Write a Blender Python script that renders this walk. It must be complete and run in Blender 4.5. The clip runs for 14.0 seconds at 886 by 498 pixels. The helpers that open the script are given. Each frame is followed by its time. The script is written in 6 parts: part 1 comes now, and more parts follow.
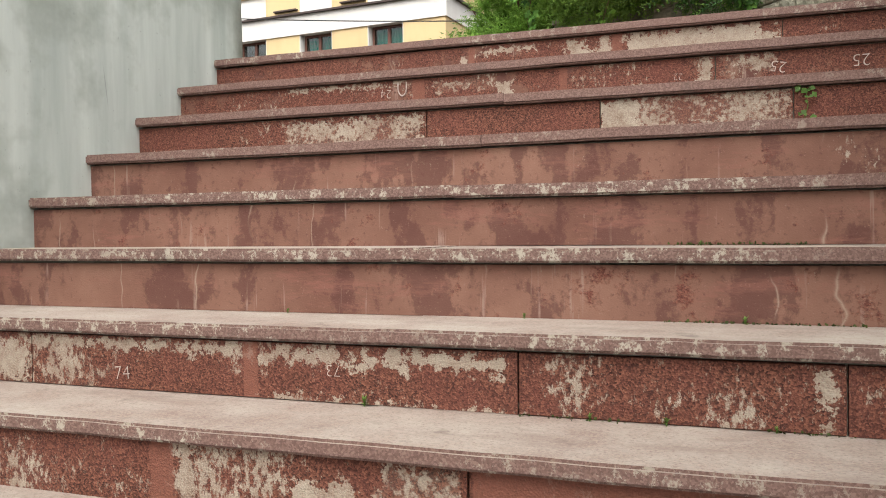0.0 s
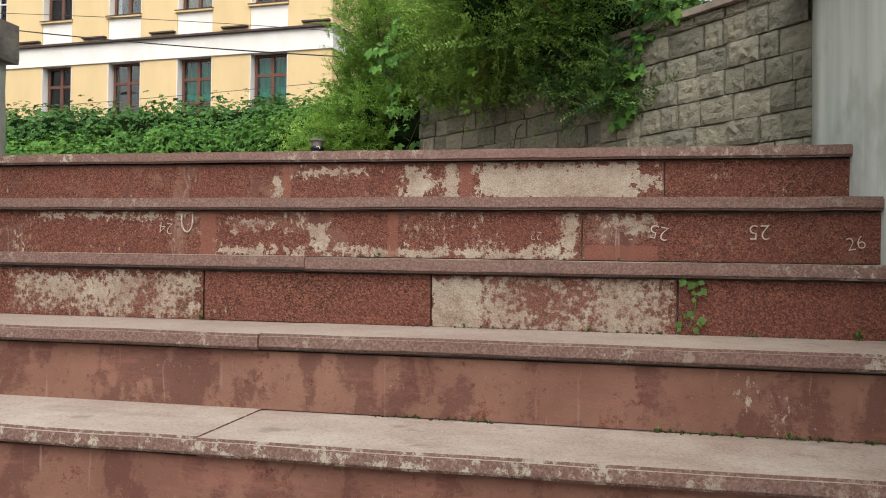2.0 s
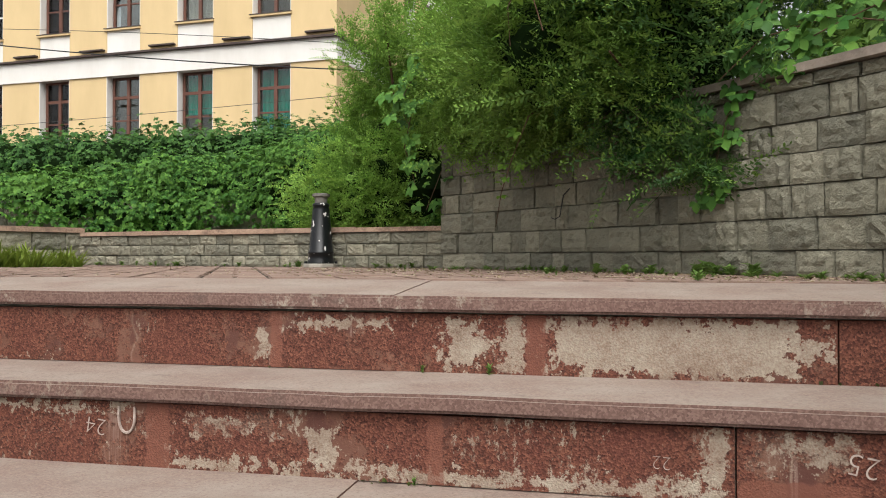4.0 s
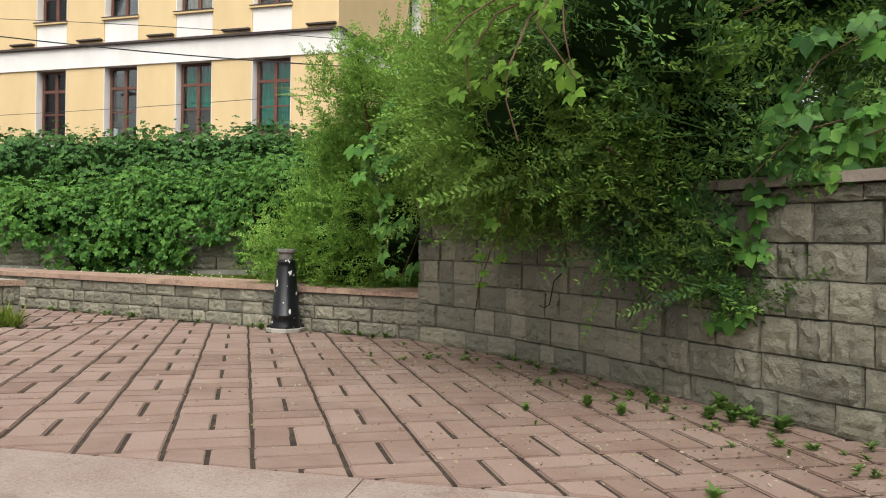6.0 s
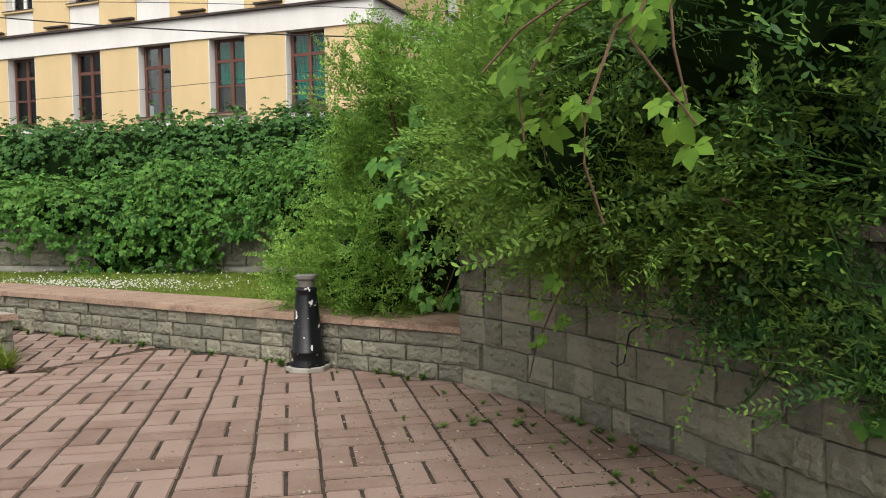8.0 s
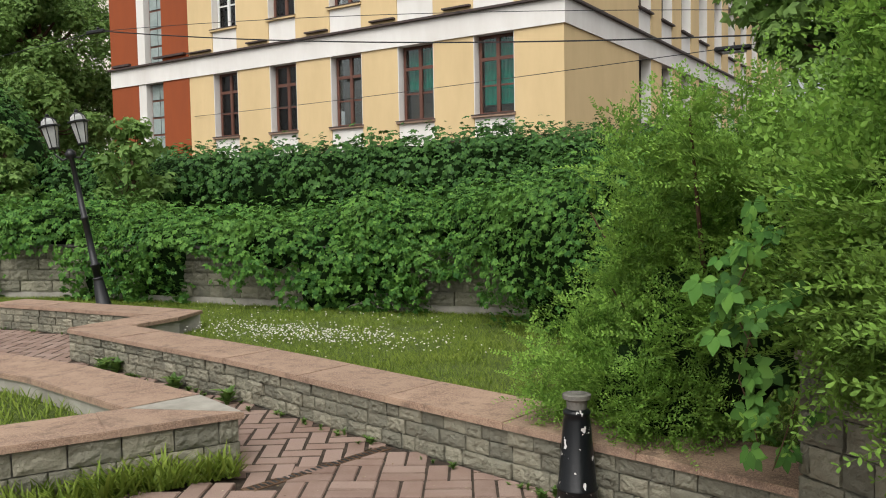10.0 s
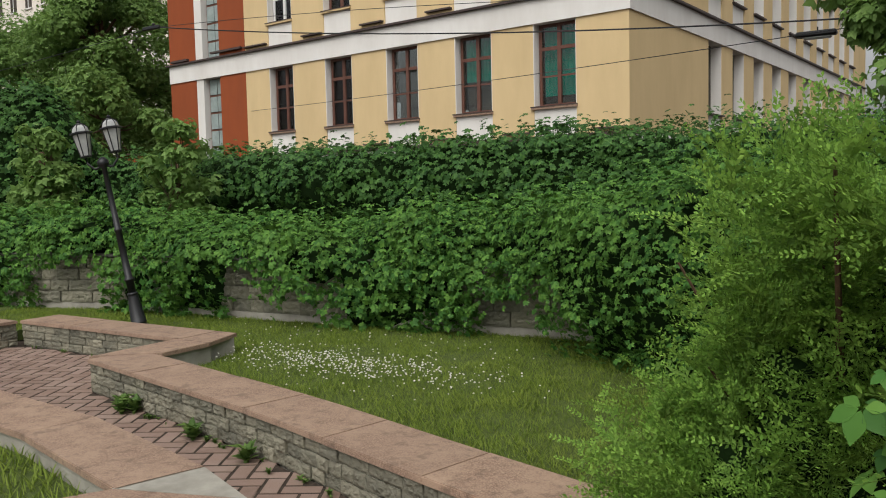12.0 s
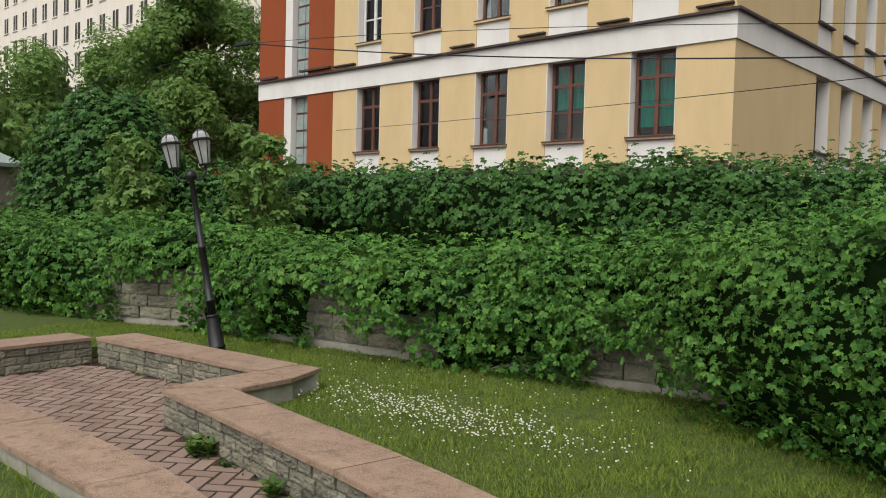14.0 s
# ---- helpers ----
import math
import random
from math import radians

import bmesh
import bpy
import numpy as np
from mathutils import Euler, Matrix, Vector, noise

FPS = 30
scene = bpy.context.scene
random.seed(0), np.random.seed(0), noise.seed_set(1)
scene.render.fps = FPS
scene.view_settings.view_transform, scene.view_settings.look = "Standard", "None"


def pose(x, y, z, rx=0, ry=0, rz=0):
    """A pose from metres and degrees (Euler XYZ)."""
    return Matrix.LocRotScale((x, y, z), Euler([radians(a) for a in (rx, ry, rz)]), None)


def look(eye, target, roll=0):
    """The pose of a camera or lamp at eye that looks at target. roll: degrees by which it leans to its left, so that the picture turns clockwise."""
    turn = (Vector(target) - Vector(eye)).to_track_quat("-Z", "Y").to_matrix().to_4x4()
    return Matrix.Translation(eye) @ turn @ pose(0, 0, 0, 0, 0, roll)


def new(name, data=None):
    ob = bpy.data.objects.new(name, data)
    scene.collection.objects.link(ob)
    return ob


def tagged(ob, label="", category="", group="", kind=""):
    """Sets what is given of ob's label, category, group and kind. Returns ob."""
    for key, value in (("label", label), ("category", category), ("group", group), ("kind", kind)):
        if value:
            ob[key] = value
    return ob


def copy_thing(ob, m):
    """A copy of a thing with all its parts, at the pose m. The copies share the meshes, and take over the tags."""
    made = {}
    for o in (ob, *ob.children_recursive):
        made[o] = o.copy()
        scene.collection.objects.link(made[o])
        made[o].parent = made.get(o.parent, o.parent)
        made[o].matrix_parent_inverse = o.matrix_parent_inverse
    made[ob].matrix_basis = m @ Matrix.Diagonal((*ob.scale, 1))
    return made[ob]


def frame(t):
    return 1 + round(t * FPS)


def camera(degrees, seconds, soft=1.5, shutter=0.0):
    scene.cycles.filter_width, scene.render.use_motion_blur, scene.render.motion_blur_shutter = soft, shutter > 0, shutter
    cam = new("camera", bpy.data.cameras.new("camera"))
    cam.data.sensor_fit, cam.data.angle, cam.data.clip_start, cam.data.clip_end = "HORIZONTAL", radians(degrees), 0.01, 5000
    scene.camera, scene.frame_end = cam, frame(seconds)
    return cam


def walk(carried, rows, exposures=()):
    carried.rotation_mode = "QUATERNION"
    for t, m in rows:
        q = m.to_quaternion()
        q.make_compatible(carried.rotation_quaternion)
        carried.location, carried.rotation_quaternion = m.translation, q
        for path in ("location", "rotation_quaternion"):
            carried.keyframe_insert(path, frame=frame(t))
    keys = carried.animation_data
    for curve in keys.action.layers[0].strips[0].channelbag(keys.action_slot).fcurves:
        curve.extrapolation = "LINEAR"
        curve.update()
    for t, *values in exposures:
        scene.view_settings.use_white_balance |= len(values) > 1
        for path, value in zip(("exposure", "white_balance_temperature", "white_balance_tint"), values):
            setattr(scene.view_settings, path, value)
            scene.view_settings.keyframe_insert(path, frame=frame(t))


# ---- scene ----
cam = camera(57.5, 14.0, 1.0)
PATH = [
    (0, (0.163, 0.036, -0.847), (-0.501, 1.922, -0.889), -0.6),
    (0.5, (0.195, 0.222, -0.728), (-0.442, 2.118, -0.714), -1.2),
    (1, (0.169, 0.405, -0.612), (-0.422, 2.316, -0.611), -0.3),
    (1.5, (0.208, 0.586, -0.547), (-0.203, 2.543, -0.529), 1.6),
    (2, (0.201, 0.791, -0.364), (-0.204, 2.75, -0.346), 0.8),
    (2.5, (0.098, 0.972, -0.309), (-0.338, 2.924, -0.288), 0.6),
    (3, (0.062, 1.163, -0.207), (-0.334, 3.124, -0.183), 1.4),
    (3.5, (0.042, 1.352, -0.045), (-0.349, 3.313, -0.02), 0.7),
    (4, (-0.077, 1.553, 0.059), (-0.498, 3.508, 0.081), 0.1),
    (6.5, (-0.049, 2.237, 0.547), (-0.486, 4.188, 0.522), 1.0),
    (7, (-0.115, 2.401, 0.598), (-0.577, 4.347, 0.564), -0.6),
    (7.5, (-0.192, 2.545, 0.711), (-0.702, 4.478, 0.642), -0.7),
    (8, (-0.195, 2.718, 0.742), (-0.736, 4.641, 0.638), -0.7),
    (8.5, (-0.316, 2.864, 0.887), (-0.949, 4.758, 0.768), -0.9),
    (9, (-0.503, 2.994, 0.974), (-1.253, 4.845, 0.864), -1.1),
    (11.5, (-1.119, 3.735, 1.35), (-2.173, 5.428, 1.204), -0.8),
    (12, (-1.13, 3.91, 1.352), (-2.195, 5.597, 1.212), -1.3),
    (12.5, (-1.176, 4.061, 1.407), (-2.305, 5.708, 1.295), -1.7),
    (13, (-1.365, 4.185, 1.396), (-2.525, 5.811, 1.302), -0.3),
    (13.5, (-1.578, 4.269, 1.408), (-2.764, 5.877, 1.323), 1.1),
    (14, (-1.738, 4.314, 1.385), (-2.949, 5.904, 1.308), 1.5),
]
walk(cam, [(t, look(eye, target, roll)) for t, eye, target, roll in PATH], [(0.0, 0.97), (0.5, 0.75), (1.5, 0.74), (3.0, 0.62), (7.0, 0.66), (9.0, 0.37), (11.5, 0.36), (12.0, 0.02), (13.0, -0.1), (14.0, 0.12)])

# ---- world, sun, exposure ----
world = bpy.data.worlds.new("overcast_sky")
scene.world = world
world.use_nodes = True
wn = world.node_tree
sky = wn.nodes.new("ShaderNodeTexSky")
sky.sky_type = 'NISHITA'
sky.sun_disc = False
sky.sun_elevation, sky.sun_rotation = radians(54), radians(169.9)
sky.air_density, sky.dust_density, sky.ozone_density = 1.0, 6.0, 1.0
grey = wn.nodes.new("ShaderNodeHueSaturation")
grey.inputs["Saturation"].default_value = 0.12
wn.links.new(sky.outputs[0], grey.inputs["Color"])
wn.links.new(grey.outputs[0], wn.nodes["Background"].inputs["Color"])
wn.nodes["Background"].inputs["Strength"].default_value = 0.15
sun = new("sun", bpy.data.lights.new("sun", 'SUN'))
sun.data.energy, sun.data.angle, sun.data.color = 0.8, radians(75), (1.0, 0.95, 0.88)
sun.matrix_world = look((2.2, -12.3, 17), (0, 0, 0))


# ---- node helpers ----
def shader(name, rough=0.85, spec=0.3):
    m = bpy.data.materials.new(name)
    m.use_nodes = True
    b = m.node_tree.nodes["Principled BSDF"]
    b.inputs["Roughness"].default_value = rough
    b.inputs["Specular IOR Level"].default_value = spec
    return m, m.node_tree, b


def feed(nt, sock, v):
    if isinstance(v, bpy.types.NodeSocket):
        nt.links.new(v, sock)
    elif isinstance(v, tuple) and len(v) == 3 and sock.type == 'RGBA':
        sock.default_value = (*v, 1.0)
    else:
        sock.default_value = v


def where(nt):
    return nt.nodes.new("ShaderNodeNewGeometry").outputs["Position"]


def stretch(nt, vec, scale):
    n = nt.nodes.new("ShaderNodeMapping")
    nt.links.new(vec, n.inputs["Vector"])
    n.inputs["Scale"].default_value = scale
    return n.outputs[0]


def grain(nt, vec, scale, detail=4.0, rough=0.6):
    n = nt.nodes.new("ShaderNodeTexNoise")
    if vec:
        nt.links.new(vec, n.inputs["Vector"])
    n.inputs["Scale"].default_value = scale
    n.inputs["Detail"].default_value = detail
    n.inputs["Roughness"].default_value = rough
    return n.outputs["Fac"]


def n_colour(nt, vec, scale):
    n = nt.nodes.new("ShaderNodeTexNoise")
    nt.links.new(vec, n.inputs["Vector"])
    n.inputs["Scale"].default_value = scale
    return n.outputs["Color"]


def cells(nt, vec, scale, feature='F1'):
    n = nt.nodes.new("ShaderNodeTexVoronoi")
    n.feature = feature
    nt.links.new(vec, n.inputs["Vector"])
    n.inputs["Scale"].default_value = scale
    return n


def calc(nt, op, a, b=0.0, clamp=False):
    n = nt.nodes.new("ShaderNodeMath")
    n.operation, n.use_clamp = op, clamp
    feed(nt, n.inputs[0], a)
    feed(nt, n.inputs[1], b)
    return n.outputs[0]


def blend(nt, fac, a, b, how='MIX'):
    n = nt.nodes.new("ShaderNodeMix")
    n.data_type, n.blend_type = 'RGBA', how
    feed(nt, n.inputs[0], fac)
    feed(nt, n.inputs[6], a)
    feed(nt, n.inputs[7], b)
    return n.outputs[2]


def steps(nt, fac, *stops):
    n = nt.nodes.new("ShaderNodeValToRGB")
    e = n.color_ramp.elements
    while len(e) < len(stops):
        e.new(0.5)
    for el, (p, c) in zip(e, stops):
        el.position = p
        el.color = (*c, 1.0) if isinstance(c, tuple) else (c, c, c, 1.0)
    nt.links.new(fac, n.inputs[0])
    return n.outputs[0]


def relief(nt, bsdf, height, strength=0.4, dist=0.01):
    n = nt.nodes.new("ShaderNodeBump")
    n.inputs["Strength"].default_value, n.inputs["Distance"].default_value = strength, dist
    feed(nt, n.inputs["Height"], height)
    nt.links.new(n.outputs[0], bsdf.inputs["Normal"])


def chance(nt):
    return nt.nodes.new("ShaderNodeObjectInfo").outputs["Random"]


def island(nt):
    return nt.nodes.new("ShaderNodeNewGeometry").outputs["Random Per Island"]


def axes(nt, vec):
    n = nt.nodes.new("ShaderNodeSeparateXYZ")
    nt.links.new(vec, n.inputs[0])
    return n.outputs


def soft_box(nt, xyz, wob, x0, x1, z0, z1):
    """1 inside an upright rectangle with a ragged edge."""
    a = calc(nt, 'MINIMUM', calc(nt, 'SUBTRACT', xyz[0], x0), calc(nt, 'SUBTRACT', x1, xyz[0]))
    b = calc(nt, 'MINIMUM', calc(nt, 'SUBTRACT', xyz[2], z0), calc(nt, 'SUBTRACT', z1, xyz[2]))
    d = calc(nt, 'ADD', calc(nt, 'MINIMUM', a, b), wob)
    return calc(nt, 'MULTIPLY', d, 250.0, True)


# ---- materials ----
def riser_material(name, chip, worn, boxes=(), bands=()):
    """Red mosaic concrete: chip = share of bare stone chips, worn = share of pale mortar smears."""
    m, nt, b = shader(name, 0.78, 0.25)
    p = where(nt)
    xyz = axes(nt, p)
    big = grain(nt, p, 3.0, 4)
    fine = grain(nt, p, 220.0, 2)
    mid = grain(nt, p, 60.0, 4, 0.7)
    paint = blend(nt, steps(nt, big, (0.35, 0.0), (0.65, 1.0)), (0.138, 0.063, 0.044), (0.218, 0.116, 0.081))
    blot = calc(nt, 'ADD', calc(nt, 'MULTIPLY', grain(nt, stretch(nt, p, (8, 8, 4.0)), 1.0, 3, 0.6), 0.75), calc(nt, 'MULTIPLY', grain(nt, p, 42.0, 5, 0.8), 0.25))
    paint = blend(nt, steps(nt, blot, (0.50, 0.0), (0.545, 0.62)), paint, (0.072, 0.026, 0.022))
    scuff = grain(nt, stretch(nt, p, (3, 3, 14.0)), 1.0, 6, 0.75)
    paint = blend(nt, steps(nt, scuff, (0.55, 0.0), (0.66, 0.5)), paint, (0.23, 0.10, 0.075))
    run = calc(nt, 'MULTIPLY', steps(nt, grain(nt, stretch(nt, p, (46, 46, 1.6)), 1.0, 4, 0.7), (0.60, 0.0), (0.66, 0.55)), steps(nt, grain(nt, p, 5.0, 3), (0.48, 0.0), (0.6, 1.0)))
    paint = blend(nt, run, paint, (0.30, 0.21, 0.17))
    edge = cells(nt, blend(nt, 0.035, stretch(nt, p, (1, 0, 0.03)), n_colour(nt, p, 9.0)), 3.1, 'DISTANCE_TO_EDGE').outputs["Distance"]
    crack = calc(nt, 'MULTIPLY', steps(nt, edge, (0.0, 1.0), (0.005, 0.0)), steps(nt, grain(nt, p, 2.1, 2), (0.50, 0.0), (0.56, 0.7)))
    paint = blend(nt, crack, paint, (0.33, 0.25, 0.19))
    paint = blend(nt, steps(nt, mid, (0.58, 0.0), (0.70, 0.6)), paint, (0.085, 0.030, 0.025))
    paint = blend(nt, steps(nt, grain(nt, p, 150.0, 3, 0.7), (0.63, 0.0), (0.70, 0.5)), paint, (0.26, 0.15, 0.115))
    v = cells(nt, p, 270.0)
    stone = steps(nt, axes(nt, v.outputs["Color"])[0], (0.0, (0.034, 0.012, 0.009)), (0.35, (0.088, 0.033, 0.021)), (0.75, (0.150, 0.057, 0.036)), (1.0, (0.215, 0.090, 0.058)))
    stone = blend(nt, steps(nt, grain(nt, p, 6.0, 4, 0.7), (0.4, 0.0), (0.7, 0.45)), stone, (0.15, 0.048, 0.036))
    mask = steps(nt, calc(nt, 'ADD', calc(nt, 'MULTIPLY', grain(nt, p, 6.0, 6, 0.75), 0.8), calc(nt, 'MULTIPLY', mid, 0.2)), (0.62 - 0.5 * chip, 0.0), (0.68 - 0.5 * chip, 1.0))
    col = blend(nt, mask, paint, stone)
    smear = calc(nt, 'ADD', grain(nt, stretch(nt, p, (1, 1, 0.55)), 75.0, 6, 0.8), calc(nt, 'MULTIPLY', grain(nt, p, 4.5, 3), 0.9))
    pale = steps(nt, calc(nt, 'ADD', calc(nt, 'MULTIPLY', fine, 0.35), calc(nt, 'MULTIPLY', grain(nt, p, 11.0, 6, 0.75), 0.65)), (0.34, (0.17, 0.112, 0.082)), (0.47, (0.30, 0.240, 0.185)), (0.66, (0.44, 0.395, 0.315)))
    cut = 1.23 - 0.36 * worn
    fac = steps(nt, calc(nt, 'SUBTRACT', smear, cut - 0.5), (0.5, 0.0), (0.56, 0.85))
    col = blend(nt, fac, col, pale)
    wob = calc(nt, 'ADD', calc(nt, 'MULTIPLY', calc(nt, 'SUBTRACT', grain(nt, p, 26.0, 6, 0.75), 0.54), 0.19), calc(nt, 'MULTIPLY', calc(nt, 'SUBTRACT', grain(nt, p, 110.0, 3), 0.5), 0.04))
    bare = steps(nt, calc(nt, 'ADD', calc(nt, 'MULTIPLY', mid, 0.55), calc(nt, 'MULTIPLY', grain(nt, p, 10.0, 4), 0.45)), (0.46, 1.0), (0.53, 0.1))
    for q in boxes:
        k = q[4] if len(q) > 4 else 0.0
        f = soft_box(nt, xyz, wob, *q[:4])
        if k:
            f = calc(nt, 'MULTIPLY', f, bare)
        col = blend(nt, calc(nt, 'MULTIPLY', f, 0.84), col, pale)
    brushed = calc(nt, 'MULTIPLY', calc(nt, 'SUBTRACT', grain(nt, p, 40.0, 4), 0.5), 0.02)
    for q in bands:
        f = soft_box(nt, xyz, brushed, *q)
        col = blend(nt, calc(nt, 'MULTIPLY', f, 0.72), col, blend(nt, big, (0.15, 0.055, 0.038), (0.235, 0.098, 0.066)))
    nt.links.new(col, b.inputs["Base Color"])
    h = calc(nt, 'ADD', calc(nt, 'MULTIPLY', v.outputs["Distance"], calc(nt, 'MULTIPLY', mask, 0.55)), calc(nt, 'ADD', calc(nt, 'MULTIPLY', fine, 0.35), calc(nt, 'MULTIPLY', blot, 0.8)))
    relief(nt, b, h, 0.7, 0.004)
    return m


MAT_SMOOTH = riser_material("red_smooth_riser", 0.10, 0.14)
MAT_CHIP = riser_material("red_chip_riser", 0.95, 0.28)
MAT_WORN = riser_material("red_worn_riser", 0.75, 0.78)


def tread_material(name, lo, hi, worn):
    """lo, hi: where along a slow noise the nosing has flaked to pale stone."""
    m, nt, b = shader(name, 0.75, 0.3)
    p = where(nt)
    nor = axes(nt, nt.nodes.new("ShaderNodeNewGeometry").outputs["Normal"])
    speck = steps(nt, axes(nt, cells(nt, p, 260.0).outputs["Color"])[0], (0.0, (0.12, 0.065, 0.054)), (0.5, (0.188, 0.112, 0.088)), (1.0, (0.285, 0.188, 0.150)))
    top = blend(nt, steps(nt, grain(nt, p, 5.0, 5, 0.65), (0.30, 0.30), (0.65, 0.85)), speck, worn)
    top = blend(nt, steps(nt, grain(nt, p, 130.0, 4, 0.75), (0.52, 0.0), (0.64, 0.55)), top, (0.17, 0.105, 0.088))
    top = blend(nt, steps(nt, grain(nt, stretch(nt, p, (2.0, 6.0, 1.0)), 1.5, 6, 0.7), (0.54, 0.0), (0.66, 0.5)), top, (0.22, 0.165, 0.14))
    flake = steps(nt, grain(nt, stretch(nt, p, (1, 1, 0.8)), 32.0, 8, 0.8), (0.50 + 0.09 * lo, 0.0), (0.54 + 0.09 * lo, 0.85))
    flake = calc(nt, 'MULTIPLY', flake, steps(nt, grain(nt, p, 1.6, 2), (lo, 0.0), (hi, 1.0)))
    front = blend(nt, flake, blend(nt, 0.45, speck, (0.115, 0.065, 0.056)), (0.40, 0.36, 0.29))
    col = blend(nt, steps(nt, nor[2], (0.5, 0.0), (0.8, 1.0)), front, top)
    col = blend(nt, steps(nt, grain(nt, p, 9.0, 4), (0.62, 0.0), (0.72, 0.45)), col, (0.09, 0.065, 0.055))
    nt.links.new(col, b.inputs["Base Color"])
    relief(nt, b, grain(nt, p, 240.0, 3), 0.35, 0.004)
    return m


MAT_TREAD = tread_material("red_granite_tread", 0.46, 0.62, (0.325, 0.278, 0.235))
MAT_TREAD_WORN = tread_material("flaked_red_granite_tread", 0.34, 0.52, (0.405, 0.358, 0.305))


def plaster_material():
    m, nt, b = shader("grey_plaster", 0.9, 0.15)
    p = where(nt)
    streak = grain(nt, stretch(nt, p, (7, 7, 0.7)), 1.0, 5, 0.6)
    col = blend(nt, steps(nt, streak, (0.32, 0.0), (0.68, 1.0)), (0.39, 0.435, 0.405), (0.58, 0.625, 0.585))
    col = blend(nt, steps(nt, grain(nt, p, 2.6, 5), (0.48, 0.0), (0.64, 0.8)), col, (0.30, 0.33, 0.29))
    col = blend(nt, steps(nt, grain(nt, p, 60.0, 2), (0.72, 0.0), (0.76, 0.6)), col, (0.25, 0.27, 0.26))
    edge = cells(nt, stretch(nt, p, (1, 1, 0.35)), 2.2, 'DISTANCE_TO_EDGE').outputs["Distance"]
    crack = calc(nt, 'MULTIPLY', steps(nt, edge, (0.0, 1.0), (0.006, 0.0)), steps(nt, grain(nt, p, 3.0, 2), (0.62, 0.0), (0.7, 0.6)))
    col = blend(nt, crack, col, (0.2, 0.21, 0.2))
    nt.links.new(col, b.inputs["Base Color"])
    relief(nt, b, calc(nt, 'ADD', grain(nt, p, 30.0, 5), calc(nt, 'MULTIPLY', grain(nt, p, 5.0), 2.0)), 0.3, 0.006)
    return m


MAT_PLASTER = plaster_material()


def stone_material(name, dark, mid, light):
    m, nt, b = shader(name, 0.92, 0.2)
    p = where(nt)
    tone = steps(nt, chance(nt), (0.0, dark), (0.5, mid), (1.0, light))
    col = blend(nt, steps(nt, grain(nt, p, 14.0, 6, 0.7), (0.3, 0.0), (0.75, 0.7)), tone, blend(nt, 0.45, tone, (0.31, 0.28, 0.20)))
    col = blend(nt, steps(nt, grain(nt, p, 5.0, 4), (0.55, 0.0), (0.72, 0.42)), col, (0.085, 0.085, 0.07))
    col = blend(nt, steps(nt, grain(nt, p, 110.0, 3), (0.6, 0.0), (0.75, 0.4)), col, (0.07, 0.07, 0.065))
    nt.links.new(col, b.inputs["Base Color"])
    relief(nt, b, calc(nt, 'ADD', grain(nt, p, 40.0, 6, 0.7), calc(nt, 'MULTIPLY', grain(nt, p, 12.0, 4), 1.6)), 0.9, 0.022)
    return m


MAT_STONE = stone_material("grey_sandstone", (0.155, 0.153, 0.120), (0.215, 0.207, 0.157), (0.300, 0.284, 0.214))


def plain_material(name, c1, c2, scale=6.0, rough=0.85, spec=0.3, bump=0.3, fine=120.0, metal=0.0):
    m, nt, b = shader(name, rough, spec)
    p = where(nt)
    col = blend(nt, steps(nt, grain(nt, p, scale, 6, 0.65), (0.3, 0.0), (0.7, 1.0)), c1, c2)
    nt.links.new(col, b.inputs["Base Color"])
    b.inputs["Metallic"].default_value = metal
    if bump:
        relief(nt, b, calc(nt, 'ADD', grain(nt, p, fine, 4), grain(nt, p, scale * 3, 3)), bump, 0.005)
    return m


def paver_material():
    m, nt, b = shader("red_concrete_paver", 0.85, 0.25)
    p = where(nt)
    tone = steps(nt, chance(nt), (0.0, (0.186, 0.122, 0.094)), (0.5, (0.236, 0.160, 0.125)), (1.0, (0.285, 0.203, 0.163)))
    col = blend(nt, steps(nt, grain(nt, p, 4.0, 5, 0.65), (0.38, 0.0), (0.7, 0.7)), tone, (0.30, 0.225, 0.185))
    col = blend(nt, steps(nt, grain(nt, p, 180.0, 3), (0.55, 0.0), (0.75, 0.5)), col, (0.12, 0.06, 0.05))
    col = blend(nt, steps(nt, grain(nt, p, 1.3, 4), (0.55, 0.0), (0.72, 0.55)), col, (0.13, 0.085, 0.065))
    nt.links.new(col, b.inputs["Base Color"])
    relief(nt, b, grain(nt, p, 200.0, 4), 0.5, 0.004)
    return m


MAT_PAVER = paver_material()
def coping_material():
    m, nt, b = shader("pink_granite_coping", 0.72, 0.3)
    p = where(nt)
    speck = steps(nt, axes(nt, cells(nt, p, 230.0).outputs["Color"])[0], (0.0, (0.13, 0.085, 0.066)), (0.5, (0.255, 0.160, 0.110)), (1.0, (0.375, 0.268, 0.193)))
    col = blend(nt, steps(nt, grain(nt, p, 6.0, 6, 0.7), (0.35, 0.0), (0.7, 0.8)), speck, (0.415, 0.292, 0.205))
    col = blend(nt, steps(nt, grain(nt, p, 11.0, 5, 0.7), (0.53, 0.0), (0.66, 0.7)), col, (0.125, 0.085, 0.062))
    col = blend(nt, calc(nt, 'MULTIPLY', chance(nt), 0.35), col, (0.23, 0.16, 0.12))
    nt.links.new(col, b.inputs["Base Color"])
    relief(nt, b, grain(nt, p, 240.0, 3), 0.35, 0.004)
    return m


